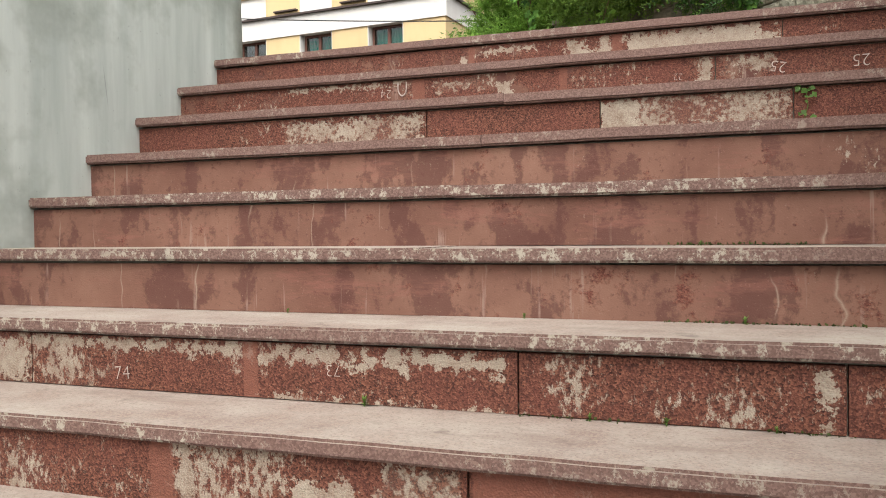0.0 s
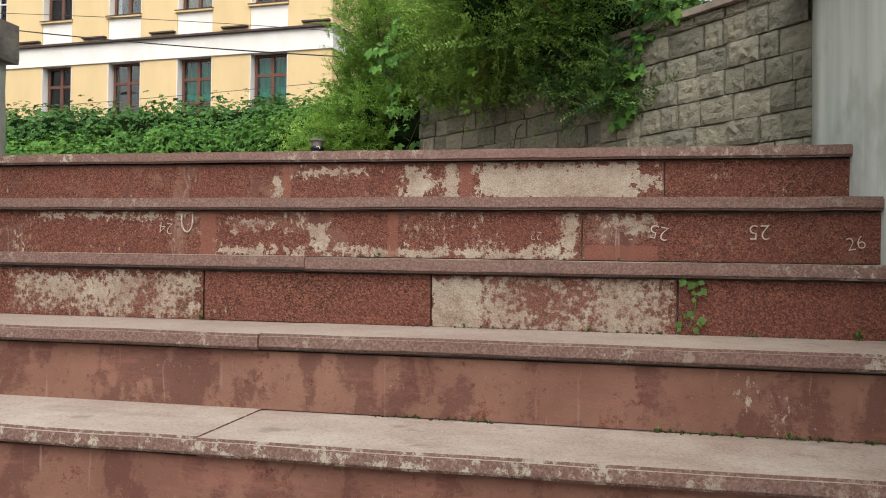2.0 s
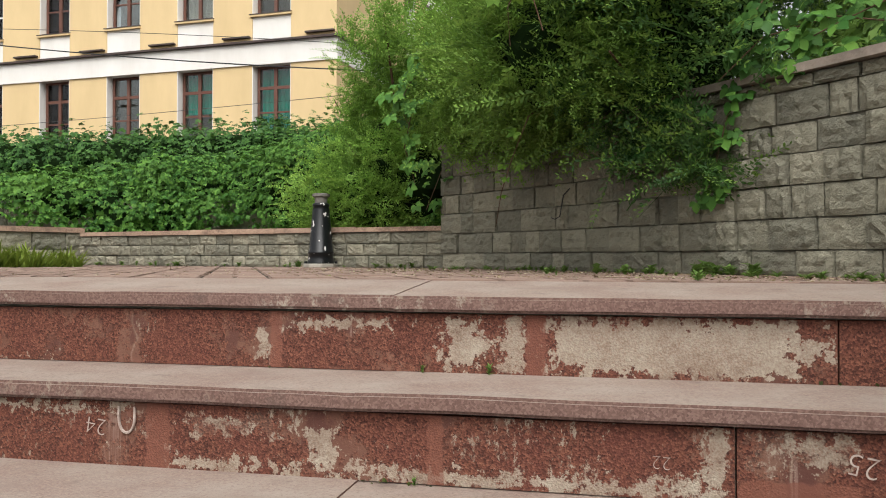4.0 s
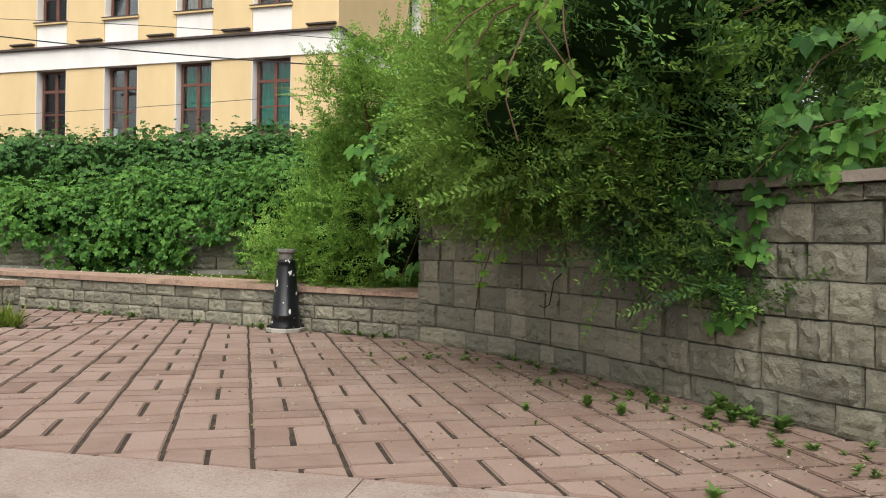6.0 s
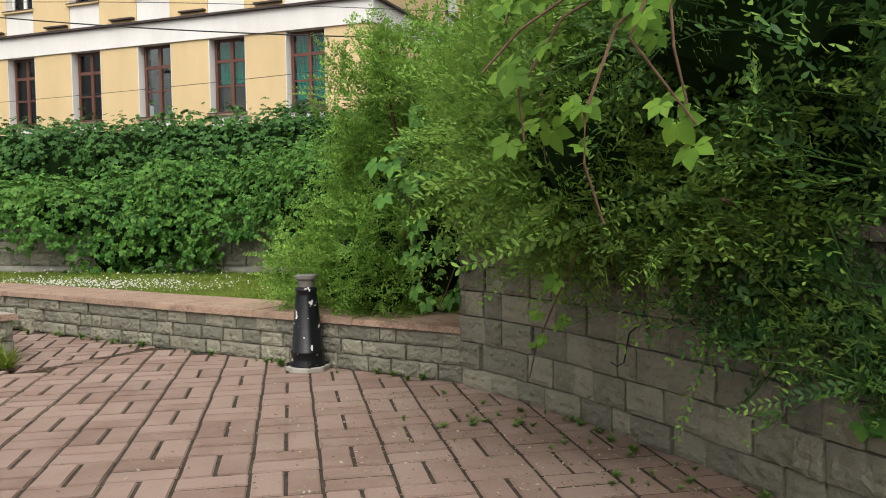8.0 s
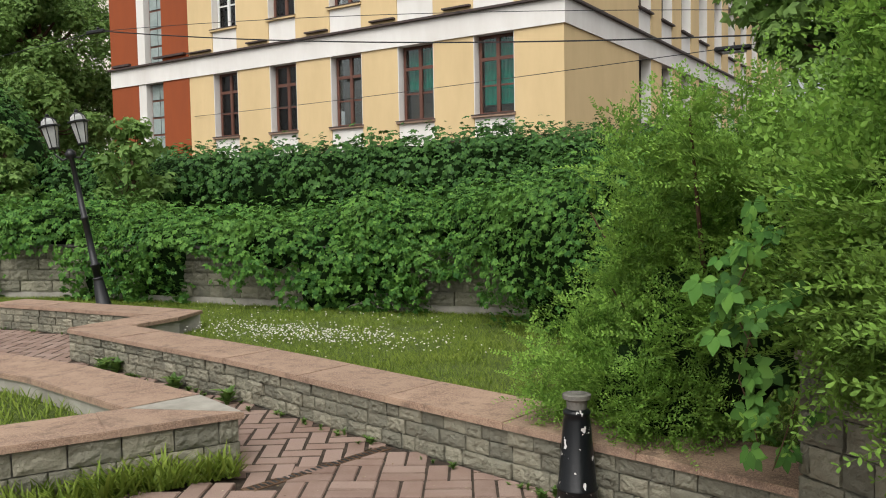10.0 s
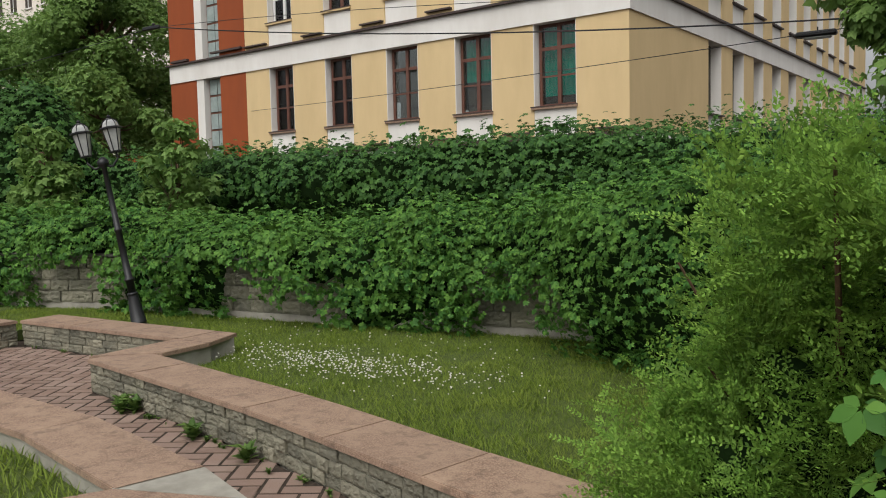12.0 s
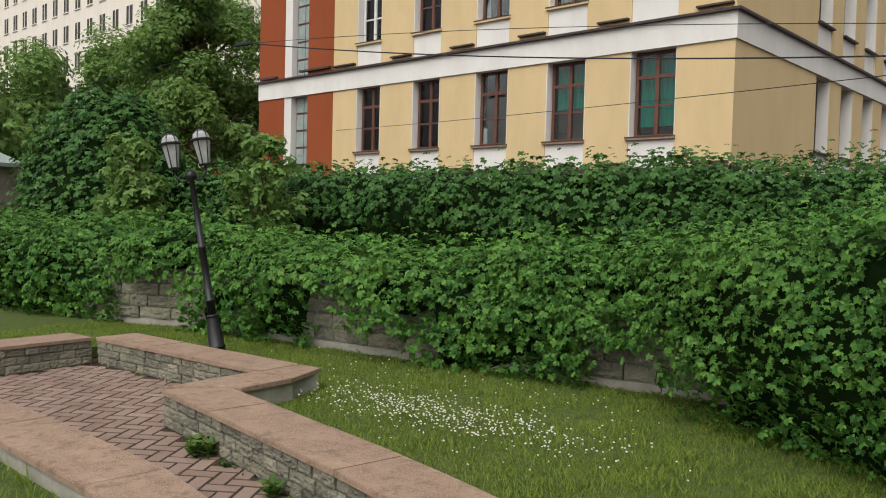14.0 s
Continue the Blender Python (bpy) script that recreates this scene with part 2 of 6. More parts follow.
MAT_COPING = coping_material()
MAT_WEATHERED = plain_material("weathered_stone_coping", (0.075, 0.072, 0.066), (0.20, 0.19, 0.165), 9.0, 0.95, 0.15, 0.9, 60.0)
MAT_THIN_COPING = plain_material("thin_brown_stone_coping", (0.17, 0.14, 0.115), (0.36, 0.30, 0.25), 9.0, 0.92, 0.2, 0.6, 80.0)
MAT_MORTAR = plain_material("grey_mortar", (0.17, 0.16, 0.13), (0.36, 0.335, 0.28), 20.0, 0.95, 0.1, 0.6)
MAT_CONCRETE = plain_material("raw_concrete", (0.25, 0.235, 0.20), (0.40, 0.38, 0.325), 6.0, 0.92, 0.15, 0.6)
MAT_JOINT = plain_material("sandy_joint_soil", (0.030, 0.024, 0.019), (0.078, 0.060, 0.046), 18.0, 0.97, 0.1, 0.6)
MAT_SOIL = plain_material("lawn_soil", (0.055, 0.075, 0.024), (0.09, 0.12, 0.035), 12.0, 0.97, 0.05, 0.8)
MAT_IRON = plain_material("black_cast_iron", (0.006, 0.007, 0.008), (0.015, 0.015, 0.016), 18.0, 0.42, 0.4, 0.25, 90.0)
MAT_CHALK = plain_material("white_chalk", (0.30, 0.22, 0.19), (0.50, 0.43, 0.38), 60.0, 0.95, 0.1, 0.2)


def leaf_material(name, dark, mid, light, spec=0.22, through_light=0.36):
    m, nt, b = shader(name, 0.55, spec)
    col = steps(nt, island(nt), (0.0, dark), (0.5, mid), (1.0, light))
    col = blend(nt, steps(nt, grain(nt, where(nt), 1.6, 3), (0.35, 0.0), (0.7, 0.55)), col, light)
    nt.links.new(col, b.inputs["Base Color"])
    tr = nt.nodes.new("ShaderNodeBsdfTranslucent")
    nt.links.new(blend(nt, 0.35, col, (0.19, 0.27, 0.06)), tr.inputs["Color"])
    mx = nt.nodes.new("ShaderNodeMixShader")
    mx.inputs[0].default_value = through_light
    nt.links.new(b.outputs[0], mx.inputs[1])
    nt.links.new(tr.outputs[0], mx.inputs[2])
    nt.links.new(mx.outputs[0], nt.nodes["Material Output"].inputs["Surface"])
    return m


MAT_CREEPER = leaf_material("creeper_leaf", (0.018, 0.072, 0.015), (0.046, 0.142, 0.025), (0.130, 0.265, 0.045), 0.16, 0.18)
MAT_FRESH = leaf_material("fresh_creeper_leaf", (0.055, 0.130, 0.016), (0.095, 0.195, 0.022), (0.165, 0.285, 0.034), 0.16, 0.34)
# Darker copy of the creeper leaf, with shade put into its colour.
MAT_CREEPER_SHADED = leaf_material("shaded_creeper_leaf", (0.014, 0.054, 0.013), (0.033, 0.103, 0.022), (0.084, 0.188, 0.037), 0.2, 0.16)
MAT_SHRUB = leaf_material("shrub_leaf", (0.020, 0.062, 0.015), (0.042, 0.112, 0.025), (0.082, 0.178, 0.038), 0.3, 0.22)
MAT_SHOOT = leaf_material("fresh_shrub_shoot", (0.080, 0.165, 0.030), (0.135, 0.250, 0.042), (0.21, 0.35, 0.065), 0.3, 0.36)
MAT_SHRUB_MID = leaf_material("young_shrub_leaf", (0.092, 0.186, 0.034), (0.160, 0.300, 0.050), (0.245, 0.42, 0.074), 0.2, 0.42)
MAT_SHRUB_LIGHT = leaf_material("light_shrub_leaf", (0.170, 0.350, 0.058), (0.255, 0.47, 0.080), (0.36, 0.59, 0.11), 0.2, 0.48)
MAT_TREE = leaf_material("tree_leaf", (0.085, 0.165, 0.042), (0.145, 0.260, 0.062), (0.22, 0.35, 0.095), 0.22, 0.42)
MAT_GRASS = leaf_material("grass_blade", (0.088, 0.145, 0.016), (0.152, 0.225, 0.026), (0.24, 0.305, 0.05), 0.2)
MAT_WEED = leaf_material("weed_leaf", (0.050, 0.108, 0.024), (0.086, 0.168, 0.036), (0.15, 0.245, 0.058))
MAT_TWIG = plain_material("brown_twig", (0.06, 0.035, 0.02), (0.13, 0.08, 0.05), 30.0, 0.85, 0.2, 0.0)
# Near-black colour standing for the shade deep inside hedges and shrubs.
MAT_SHADE = plain_material("foliage_shade", (0.006, 0.014, 0.004), (0.014, 0.032, 0.008), 8.0, 0.95, 0.05, 0.0)


def wall_paint(name, c, c2, rough=0.9):
    m, nt, b = shader(name, rough, 0.15)
    p = where(nt)
    col = blend(nt, steps(nt, grain(nt, stretch(nt, p, (1.2, 1.2, 0.35)), 1.0, 5, 0.65), (0.35, 0.0), (0.75, 1.0)), c, c2)
    col = blend(nt, steps(nt, grain(nt, p, 3.0, 6, 0.75), (0.60, 0.0), (0.72, 0.35)), col, c2)
    nt.links.new(col, b.inputs["Base Color"])
    relief(nt, b, grain(nt, p, 25.0, 4), 0.15, 0.01)
    return m


MAT_YELLOW = wall_paint("yellow_wall_paint", (0.66, 0.50, 0.275), (0.585, 0.44, 0.24))
MAT_WHITE = wall_paint("white_wall_paint", (0.76, 0.74, 0.70), (0.66, 0.63, 0.585))
MAT_RUST = wall_paint("rust_red_wall_paint", (0.29, 0.075, 0.028), (0.24, 0.065, 0.028))
MAT_BEIGE = wall_paint("beige_wall_paint", (0.80, 0.74, 0.65), (0.72, 0.66, 0.57))
MAT_FRAME = plain_material("red_brown_window_frame", (0.105, 0.042, 0.028), (0.15, 0.066, 0.045), 5.0, 0.5, 0.4, 0.1)
MAT_WHITEFRAME = plain_material("white_window_frame", (0.66, 0.66, 0.64), (0.72, 0.72, 0.70), 5.0, 0.5, 0.4, 0.0)
MAT_FLASHING = plain_material("dark_brown_tin_flashing", (0.038, 0.025, 0.022), (0.075, 0.05, 0.043), 5.0, 0.55, 0.4, 0.1)
# Dark colour that carries the shade of rooms without light.
MAT_UNLIT_ROOM = plain_material("unlit_room", (0.035, 0.032, 0.028), (0.13, 0.115, 0.095), 1.2, 0.95, 0.05, 0.0)
MAT_CURTAIN = plain_material("green_curtain", (0.006, 0.19, 0.13), (0.012, 0.30, 0.21), 5.0, 0.9, 0.1, 0.2)
MAT_NET = plain_material("pale_net_curtain", (0.30, 0.28, 0.24), (0.42, 0.40, 0.35), 4.0, 0.95, 0.1, 0.2)
MAT_GLASSBLOCK = plain_material("frosted_glass_block", (0.22, 0.27, 0.26), (0.34, 0.40, 0.38), 3.0, 0.25, 0.5, 0.1)


def glass_material(name="window_glass"):
    m, nt, b = shader(name, 0.03, 0.5)
    gl = nt.nodes.new("ShaderNodeBsdfGlossy")
    gl.inputs["Roughness"].default_value = 0.02
    tp = nt.nodes.new("ShaderNodeBsdfTransparent")
    tp.inputs["Color"].default_value = (0.82, 0.86, 0.85, 1)
    fr = nt.nodes.new("ShaderNodeFresnel")
    fr.inputs["IOR"].default_value = 1.5
    mx = nt.nodes.new("ShaderNodeMixShader")
    nt.links.new(fr.outputs[0], mx.inputs[0])
    nt.links.new(tp.outputs[0], mx.inputs[1])
    nt.links.new(gl.outputs[0], mx.inputs[2])
    nt.links.new(mx.outputs[0], nt.nodes["Material Output"].inputs["Surface"])
    return m


MAT_GLASS = glass_material()


# ---- mesh helpers ----
def empty(name, m=None, **tags):
    ob = new(name)
    if m is not None:
        ob.matrix_world = m
    return tagged(ob, **tags)


def link_mesh(name, me, material, parent=None, label="", **tags):
    if material is not None:
        me.materials.append(material)
    ob = new(name, me)
    if parent is not None:
        ob.parent = parent
    return tagged(ob, label=label, **tags)


def part(name, bm, material, parent=None, label="", smooth=False, **tags):
    me = bpy.data.meshes.new(name)
    bm.to_mesh(me)
    bm.free()
    if smooth:
        me.polygons.foreach_set("use_smooth", [True] * len(me.polygons))
    return link_mesh(name, me, material, parent, label, **tags)


def block(x0, x1, y0, y1, z0, z1, bevel=0.0, bm=None):
    bm = bm or bmesh.new()
    m = pose((x0 + x1) / 2, (y0 + y1) / 2, (z0 + z1) / 2) @ Matrix.Diagonal((x1 - x0, y1 - y0, z1 - z0, 1))
    r = bmesh.ops.create_cube(bm, size=1, matrix=m)
    if bevel:
        es = list({e for v in r["verts"] for e in v.link_edges})
        bmesh.ops.bevel(bm, geom=es, offset=bevel, segments=1, affect='EDGES')
    return bm


def prism(pts, z0, z1, bevel=0.0):
    """An upright solid over a plan outline."""
    bm = bmesh.new()
    f = bm.faces.new([bm.verts.new((x, y, z0)) for x, y in pts])
    r = bmesh.ops.extrude_face_region(bm, geom=[f])
    bmesh.ops.translate(bm, verts=[v for v in r["geom"] if isinstance(v, bmesh.types.BMVert)], vec=(0, 0, z1 - z0))
    bmesh.ops.recalc_face_normals(bm, faces=bm.faces)
    if bevel:
        es = [e for e in bm.edges if abs(e.verts[0].co.z - z1) < 1e-6 and abs(e.verts[1].co.z - z1) < 1e-6]
        bmesh.ops.bevel(bm, geom=es, offset=bevel, segments=2, affect='EDGES')
    return bm


def lathe(profile, seg=24, bm=None, m=None):
    """A turned solid: profile of (radius, height)."""
    bm = bm or bmesh.new()
    rings = []
    for r, z in profile:
        ring = []
        for i in range(seg):
            a = 2 * math.pi * i / seg
            co = Vector((r * math.cos(a), r * math.sin(a), z))
            ring.append(bm.verts.new(m @ co if m else co))
        rings.append(ring)
    for a, b in zip(rings, rings[1:]):
        for i in range(seg):
            bm.faces.new((a[i], a[(i + 1) % seg], b[(i + 1) % seg], b[i]))
    bm.faces.new(rings[0][::-1])
    bm.faces.new(rings[-1])
    return bm


def tube(pts, r0, r1=None, seg=6, bm=None):
    bm = bm or bmesh.new()
    r1 = r0 if r1 is None else r1
    pts = [Vector(p) for p in pts]
    rings = []
    for i, p in enumerate(pts):
        d = (pts[min(i + 1, len(pts) - 1)] - pts[max(i - 1, 0)]).normalized()
        q = d.to_track_quat('Z', 'Y')
        r = r0 + (r1 - r0) * i / (len(pts) - 1)
        rings.append([bm.verts.new(p + q @ Vector((r * math.cos(2 * math.pi * k / seg), r * math.sin(2 * math.pi * k / seg), 0))) for k in range(seg)])
    for a, b in zip(rings, rings[1:]):
        for k in range(seg):
            bm.faces.new((a[k], a[(k + 1) % seg], b[(k + 1) % seg], b[k]))
    bm.faces.new(rings[0][::-1])
    bm.faces.new(rings[-1])
    return bm


def array_mesh(name, verts, faces):
    """A mesh from numpy arrays; all faces have the same number of corners."""
    me = bpy.data.meshes.new(name)
    n, k = faces.shape
    me.vertices.add(len(verts))
    me.vertices.foreach_set("co", verts.astype(np.float32).ravel())
    me.loops.add(n * k)
    me.loops.foreach_set("vertex_index", faces.astype(np.int32).ravel())
    me.polygons.add(n)
    me.polygons.foreach_set("loop_start", np.arange(0, n * k, k, dtype=np.int32))
    me.update(calc_edges=True)
    me.validate()
    return me


def scatter(name, tv, tf, pos, rot, size):
    """One mesh out of many copies of a template: positions N x 3, rotations N x 3 x 3, sizes N."""
    v = np.einsum('nij,kj->nki', rot, tv) * size[:, None, None] + pos[:, None, :]
    f = tf[None] + (np.arange(len(pos)) * len(tv))[:, None, None]
    return array_mesh(name, v.reshape(-1, 3), f.reshape(-1, tf.shape[1]))


def frames_from(normal, tip):
    """Rotations whose z is normal and whose y leans to tip."""
    z = normal / np.linalg.norm(normal, axis=1)[:, None]
    y = tip - (tip * z).sum(1)[:, None] * z
    y /= np.linalg.norm(y, axis=1)[:, None] + 1e-9
    return np.stack([np.cross(y, z), y, z], axis=2)


rng = np.random.default_rng(7)


def palmate_leaf():
    """A five-fingered creeper leaf about 1 across, stalk at the origin, tip to +y."""
    v, f = [], []
    for a, l in ((-104, 0.37), (-52, 0.52), (0, 0.60), (52, 0.52), (104, 0.37)):
        s, c = math.sin(radians(a)), math.cos(radians(a))
        base = len(v)
        w = 0.172 * l / 0.5
        for t, u, z in ((0.02, 0, 0), (0.50, -w, 0.045), (0.54, w, 0.045), (1.0, 0, -0.07)):
            y, x = t * l, u
            v.append((x * c + y * s, y * c - x * s, z - 0.08 * abs(s) * t))
        for q in ((0, 2, 3), (0, 3, 1)):
            f.append([base + k for k in q])
    return np.array(v), np.array(f)


PALM_V, PALM_F = palmate_leaf()


def near_palmate_leaf():
    """The same leaf with five stalked, folded leaflets of rounder outline."""
    v, f = [], []
    prof = ((0.08, 0.0), (0.22, 0.42), (0.40, 0.90), (0.56, 1.0), (0.74, 0.70), (0.88, 0.30), (1.0, 0.0))
    for i, (a, l) in enumerate(((-104, 0.38), (-54, 0.52), (0, 0.60), (54, 0.54), (106, 0.36))):
        s, c = math.sin(radians(a)), math.cos(radians(a))
        w, base = 0.30 * l, len(v)
        sag = 0.10 + 0.05 * ((i * 3) % 4)
        for t, u in prof:
            for k in (-1, 0, 1):
                x, y, z = k * u * w, t * l, (0.10 * abs(k) * u * w / 0.15) * 0.25 - sag * t * t * l
                v.append((x * c + y * s, y * c - x * s, z))
        for r in range(len(prof) - 1):
            for k in (0, 1):
                q = base + 3 * r + k
                f += [[q, q + 1, q + 4], [q, q + 4, q + 3]]
    return np.array(v), np.array(f)


FINE_V, FINE_F = near_palmate_leaf()
BLADE_V = np.array([(0, 0, 0), (0.30, 0.45, 0.06), (0, 1.0, -0.06), (-0.30, 0.45, 0.06), (0, 0.45, -0.02)], float)
BLADE_F = np.array([(0, 1, 4), (1, 2, 4), (2, 3, 4), (3, 0, 4)])


def wobble(p, scale, seed=0.0):
    """Smooth noise in -1..1 at N x 3 points."""
    return np.array([noise.noise(Vector((a * scale + seed, b * scale, c * scale))) for a, b, c in p])

# ---- stairs ----
RISE, GOING, TOP_Y, LEFT_X, RIGHT_X, COUNT = 0.1725, 0.273, 3.315, -2.12, 0.88, 14
TREAD_T, NOSE = 0.035, 0.024
stairs = tagged(empty("stairs"), "broad flight of worn red granite and mosaic concrete steps", "stairs", kind="structure")


def step_y(k):
    return TOP_Y - GOING * k


def step_z(k):
    return -0.025 - RISE * k


core = bmesh.new()
for k in range(COUNT):
    block(LEFT_X, RIGHT_X, step_y(k) + 0.02, step_y(k) + 0.02 + GOING * 1.4, step_z(k) - RISE * 1.6, step_z(k) - TREAD_T, bm=core)
part("stair_core", core, MAT_MORTAR, stairs)
JOINTS = {0: (-1.45, -0.865, -0.25, 0.36), 1: (-1.56, -0.98, -0.40, 0.126, 0.70), 2: (-1.47, -0.857, -0.237, 0.359), 6: (-1.566, -0.90, -0.251, 0.372), 7: (-1.55, -0.935, -0.276, 0.289)}
OPEN = {(0, 0.36), (1, 0.126), (2, -0.857), (2, -0.237), (2, 0.359), (6, -1.566), (6, -0.251), (6, 0.372), (7, -0.276), (7, 0.289)}
R0 = [(-1.75, -1.45, -0.21, -0.192), (-0.91, -0.868, -0.175, -0.085), (-0.835, -0.57, -0.106, -0.078), (-0.46, -0.362, -0.20, -0.068),
      (-0.335, -0.268, -0.20, -0.07), (-0.228, 0.285, -0.196, -0.062), (0.24, 0.352, -0.155, -0.088)]
R1 = [(-1.60, -1.04, -0.262, -0.240), (-0.93, -0.74, -0.30, -0.245, 1), (-0.97, -0.60, -0.372, -0.335), (-0.67, -0.60, -0.345, -0.27), (-0.60, 0.115, -0.378, -0.335), (0.07, 0.118, -0.36, -0.24), (0.14, 0.33, -0.31, -0.235, 1)]
R7 = [(-0.905, -0.85, -1.43, -1.26), (-0.63, -0.50, -1.45, -1.31), (-0.45, -0.28, -1.43, -1.27, 1)]
R2 = [(-1.45, -1.12, -0.54, -0.42, 1), (-1.16, -0.865, -0.545, -0.415, 1), (-0.247, -0.10, -0.56, -0.405), (-0.247, 0.355, -0.56, -0.405, 1)]
R6 = [(-0.87, -0.27, -1.15, -1.105), (-0.88, -0.27, -1.25, -1.225), (-1.6, -0.95, -1.14, -1.10), (-1.75, -1.57, -1.23, -1.12), (0.32, 0.36, -1.25, -1.12)]
SPECIAL = {0: riser_material("patched_riser", 0.42, 0.28, R0, [(-0.272, -0.226, -0.22, -0.05), (-0.87, -0.838, -0.22, -0.05)]), 1: riser_material("chalk_marked_riser", 0.42, 0.34, R1, [(-1.02, -0.965, -0.39, -0.22), (-0.43, -0.395, -0.39, -0.22), (0.13, 0.33, -0.39, -0.325)]),
           2: riser_material("mortar_smeared_riser", 0.8, 0.42, R2), 6: riser_material("numbered_riser", 0.78, 0.48, R6, [(-0.921, -0.879, -1.27, -1.09)]),
           7: riser_material("lowest_numbered_riser", 0.85, 0.5, R7, [(-0.969, -0.908, -1.45, -1.25), (-0.27, 0.28, -1.45, -1.25)])}
for k in range(COUNT):
    y, z = step_y(k), step_z(k)
    cuts = [LEFT_X, *JOINTS.get(k, (-1.47, -0.86, -0.25, 0.36)), RIGHT_X]
    for i, (a, b) in enumerate(zip(cuts, cuts[1:])):
        ga, gb = (0.0018 if (k, c) in OPEN else 0.0 for c in (a, b))
        lean = random.uniform(-0.002, 0.002) if ga and gb else 0.0
        mt = SPECIAL.get(k, MAT_SMOOTH if k in (3, 4, 5) else MAT_WORN)
        if k == 2 and i in (2, 4):
            mt = MAT_CHIP
        if k == 0 and i == 4:
            mt = MAT_CHIP
        part("riser_panel", block(a + ga, b - gb, y + lean, y + 0.03 + lean, z - RISE + 0.001, z - TREAD_T - 0.006, 0.002 if ga and gb else 0.0), mt, stairs)
    for a, b in ((LEFT_X, -0.565), (-0.565, RIGHT_X)):
        dz, dy = random.uniform(-0.003, 0.002), random.uniform(-0.004, 0.004)
        back = y + GOING + 0.028 if k else y + 0.36
        bm = block(a + 0.0004, b - 0.0004, y - NOSE + dy, back, z - TREAD_T + dz, z + dz)
        es = [e for e in bm.edges if all(v.co.y < y for v in e.verts) and abs(e.verts[0].co.z - e.verts[1].co.z) < 1e-5]
        bmesh.ops.bevel(bm, geom=es, offset=0.006, segments=2, affect='EDGES')
        xs = [a + (b - a) * i / 14 for i in range(1, 14)]
        for x in xs:
            bmesh.ops.bisect_plane(bm, geom=bm.verts[:] + bm.edges[:] + bm.faces[:], plane_co=(x, 0, 0), plane_no=(1, 0, 0))
        for v in bm.verts:
            if v.co.y < y:
                v.co.y += 0.0035 * noise.noise(v.co * 9)
                v.co.z += 0.002 * noise.noise(v.co * 7 + Vector((5, 5, 5)))
        if k == 0:
            for v in bm.verts:
                if v.co.y > y + 0.3:
                    v.co.z += 0.0235
        part("tread", bm, MAT_TREAD if k < 4 else MAT_TREAD_WORN, stairs)


def writing(text, x, z, k, size, turn):
    cu = bpy.data.curves.new("chalk_number", 'FONT')
    cu.body, cu.size, cu.align_x, cu.align_y, cu.offset = text, size, 'CENTER', 'CENTER', -0.001
    tmp = bpy.data.objects.new("tmp", cu)
    me = bpy.data.meshes.new_from_object(tmp)
    bpy.data.objects.remove(tmp)
    ob = link_mesh("chalk_number", me, MAT_CHALK, stairs, "white chalk number")
    ob.matrix_world = pose(x, step_y(k) - 0.0045, z, 90, 0, 0) @ pose(0, 0, 0, 0, 0, turn)


for txt, x, dz, k, s, turn in (("24", -1.13, -0.055, 1, 0.05, 172), ("22", 0.0, -0.070, 1, 0.035, 176), ("25", 0.33, -0.058, 1, 0.055, 168),
                               ("25", 0.585, -0.055, 1, 0.058, 180), ("26", 0.82, -0.085, 1, 0.05, 12), ("73", -0.68, -0.062, 6, 0.04, 180), ("74", -1.27, -0.098, 6, 0.05, 5)):
    writing(txt, x, step_z(k) - TREAD_T + dz, k, s, turn)
ring = bmesh.new()
pts = [(-1.06 + 0.018 * math.cos(a), step_y(1) - 0.003, step_z(1) - TREAD_T - 0.038 + 0.030 * math.sin(a)) for a in [math.pi * (1 + i / 12) for i in range(13)]]
part("chalk_mark", tube([(pts[0][0], pts[0][1], pts[0][2] + 0.024)] + pts + [(pts[-1][0], pts[-1][1], pts[-1][2] + 0.024)], 0.003, seg=5, bm=ring), MAT_CHALK, stairs, "white chalk loop")

# ---- stairwell walls ----
def parapet(name, x0, x1, y0, y1, top, cop, label, over=0.03):
    w = tagged(empty(name), label, "wall", kind="structure")
    bm = block(x0, x1, y0, y1, -2.6, top)
    for d in np.arange(y0 + 0.12, y1, 0.12):
        bmesh.ops.bisect_plane(bm, geom=bm.verts[:] + bm.edges[:] + bm.faces[:], plane_co=(0, d, 0), plane_no=(0, 1, 0))
    for d in np.arange(-2.5, top, 0.12):
        bmesh.ops.bisect_plane(bm, geom=bm.verts[:] + bm.edges[:] + bm.faces[:], plane_co=(0, 0, d), plane_no=(0, 0, 1))
    for v in bm.verts:
        v.co.x += 0.006 * noise.noise(v.co * 2.3)
        if v.co.y > y1 - 0.01:
            v.co.y += 0.008 * noise.noise(v.co * 14)
    part("plaster_face", bm, MAT_PLASTER, w, smooth=True)
    y = y1 + over
    while y > y0:
        l = random.uniform(0.45, 0.7)
        bm = block(x0 - over, x1 + over, max(y - l, y0), y - 0.006, top, top + cop)
        for ax in ((1, 0, 0), (0, 1, 0), (0, 0, 1)):
            c = Vector(((x0 + x1) / 2, y - l / 2, top + cop / 2))
            for d in (-0.12, -0.05, 0.05, 0.12):
                bmesh.ops.bisect_plane(bm, geom=bm.verts[:] + bm.edges[:] + bm.faces[:], plane_co=c + Vector(ax) * d, plane_no=ax)
        for v in bm.verts:
            v.co += 0.018 * noise.noise_vector(v.co * 11)
            if v.co.z < top + 0.002:
                v.co.z = top + 0.001
        part("coping_stone", bm, MAT_WEATHERED, w)
        y -= l
    return w


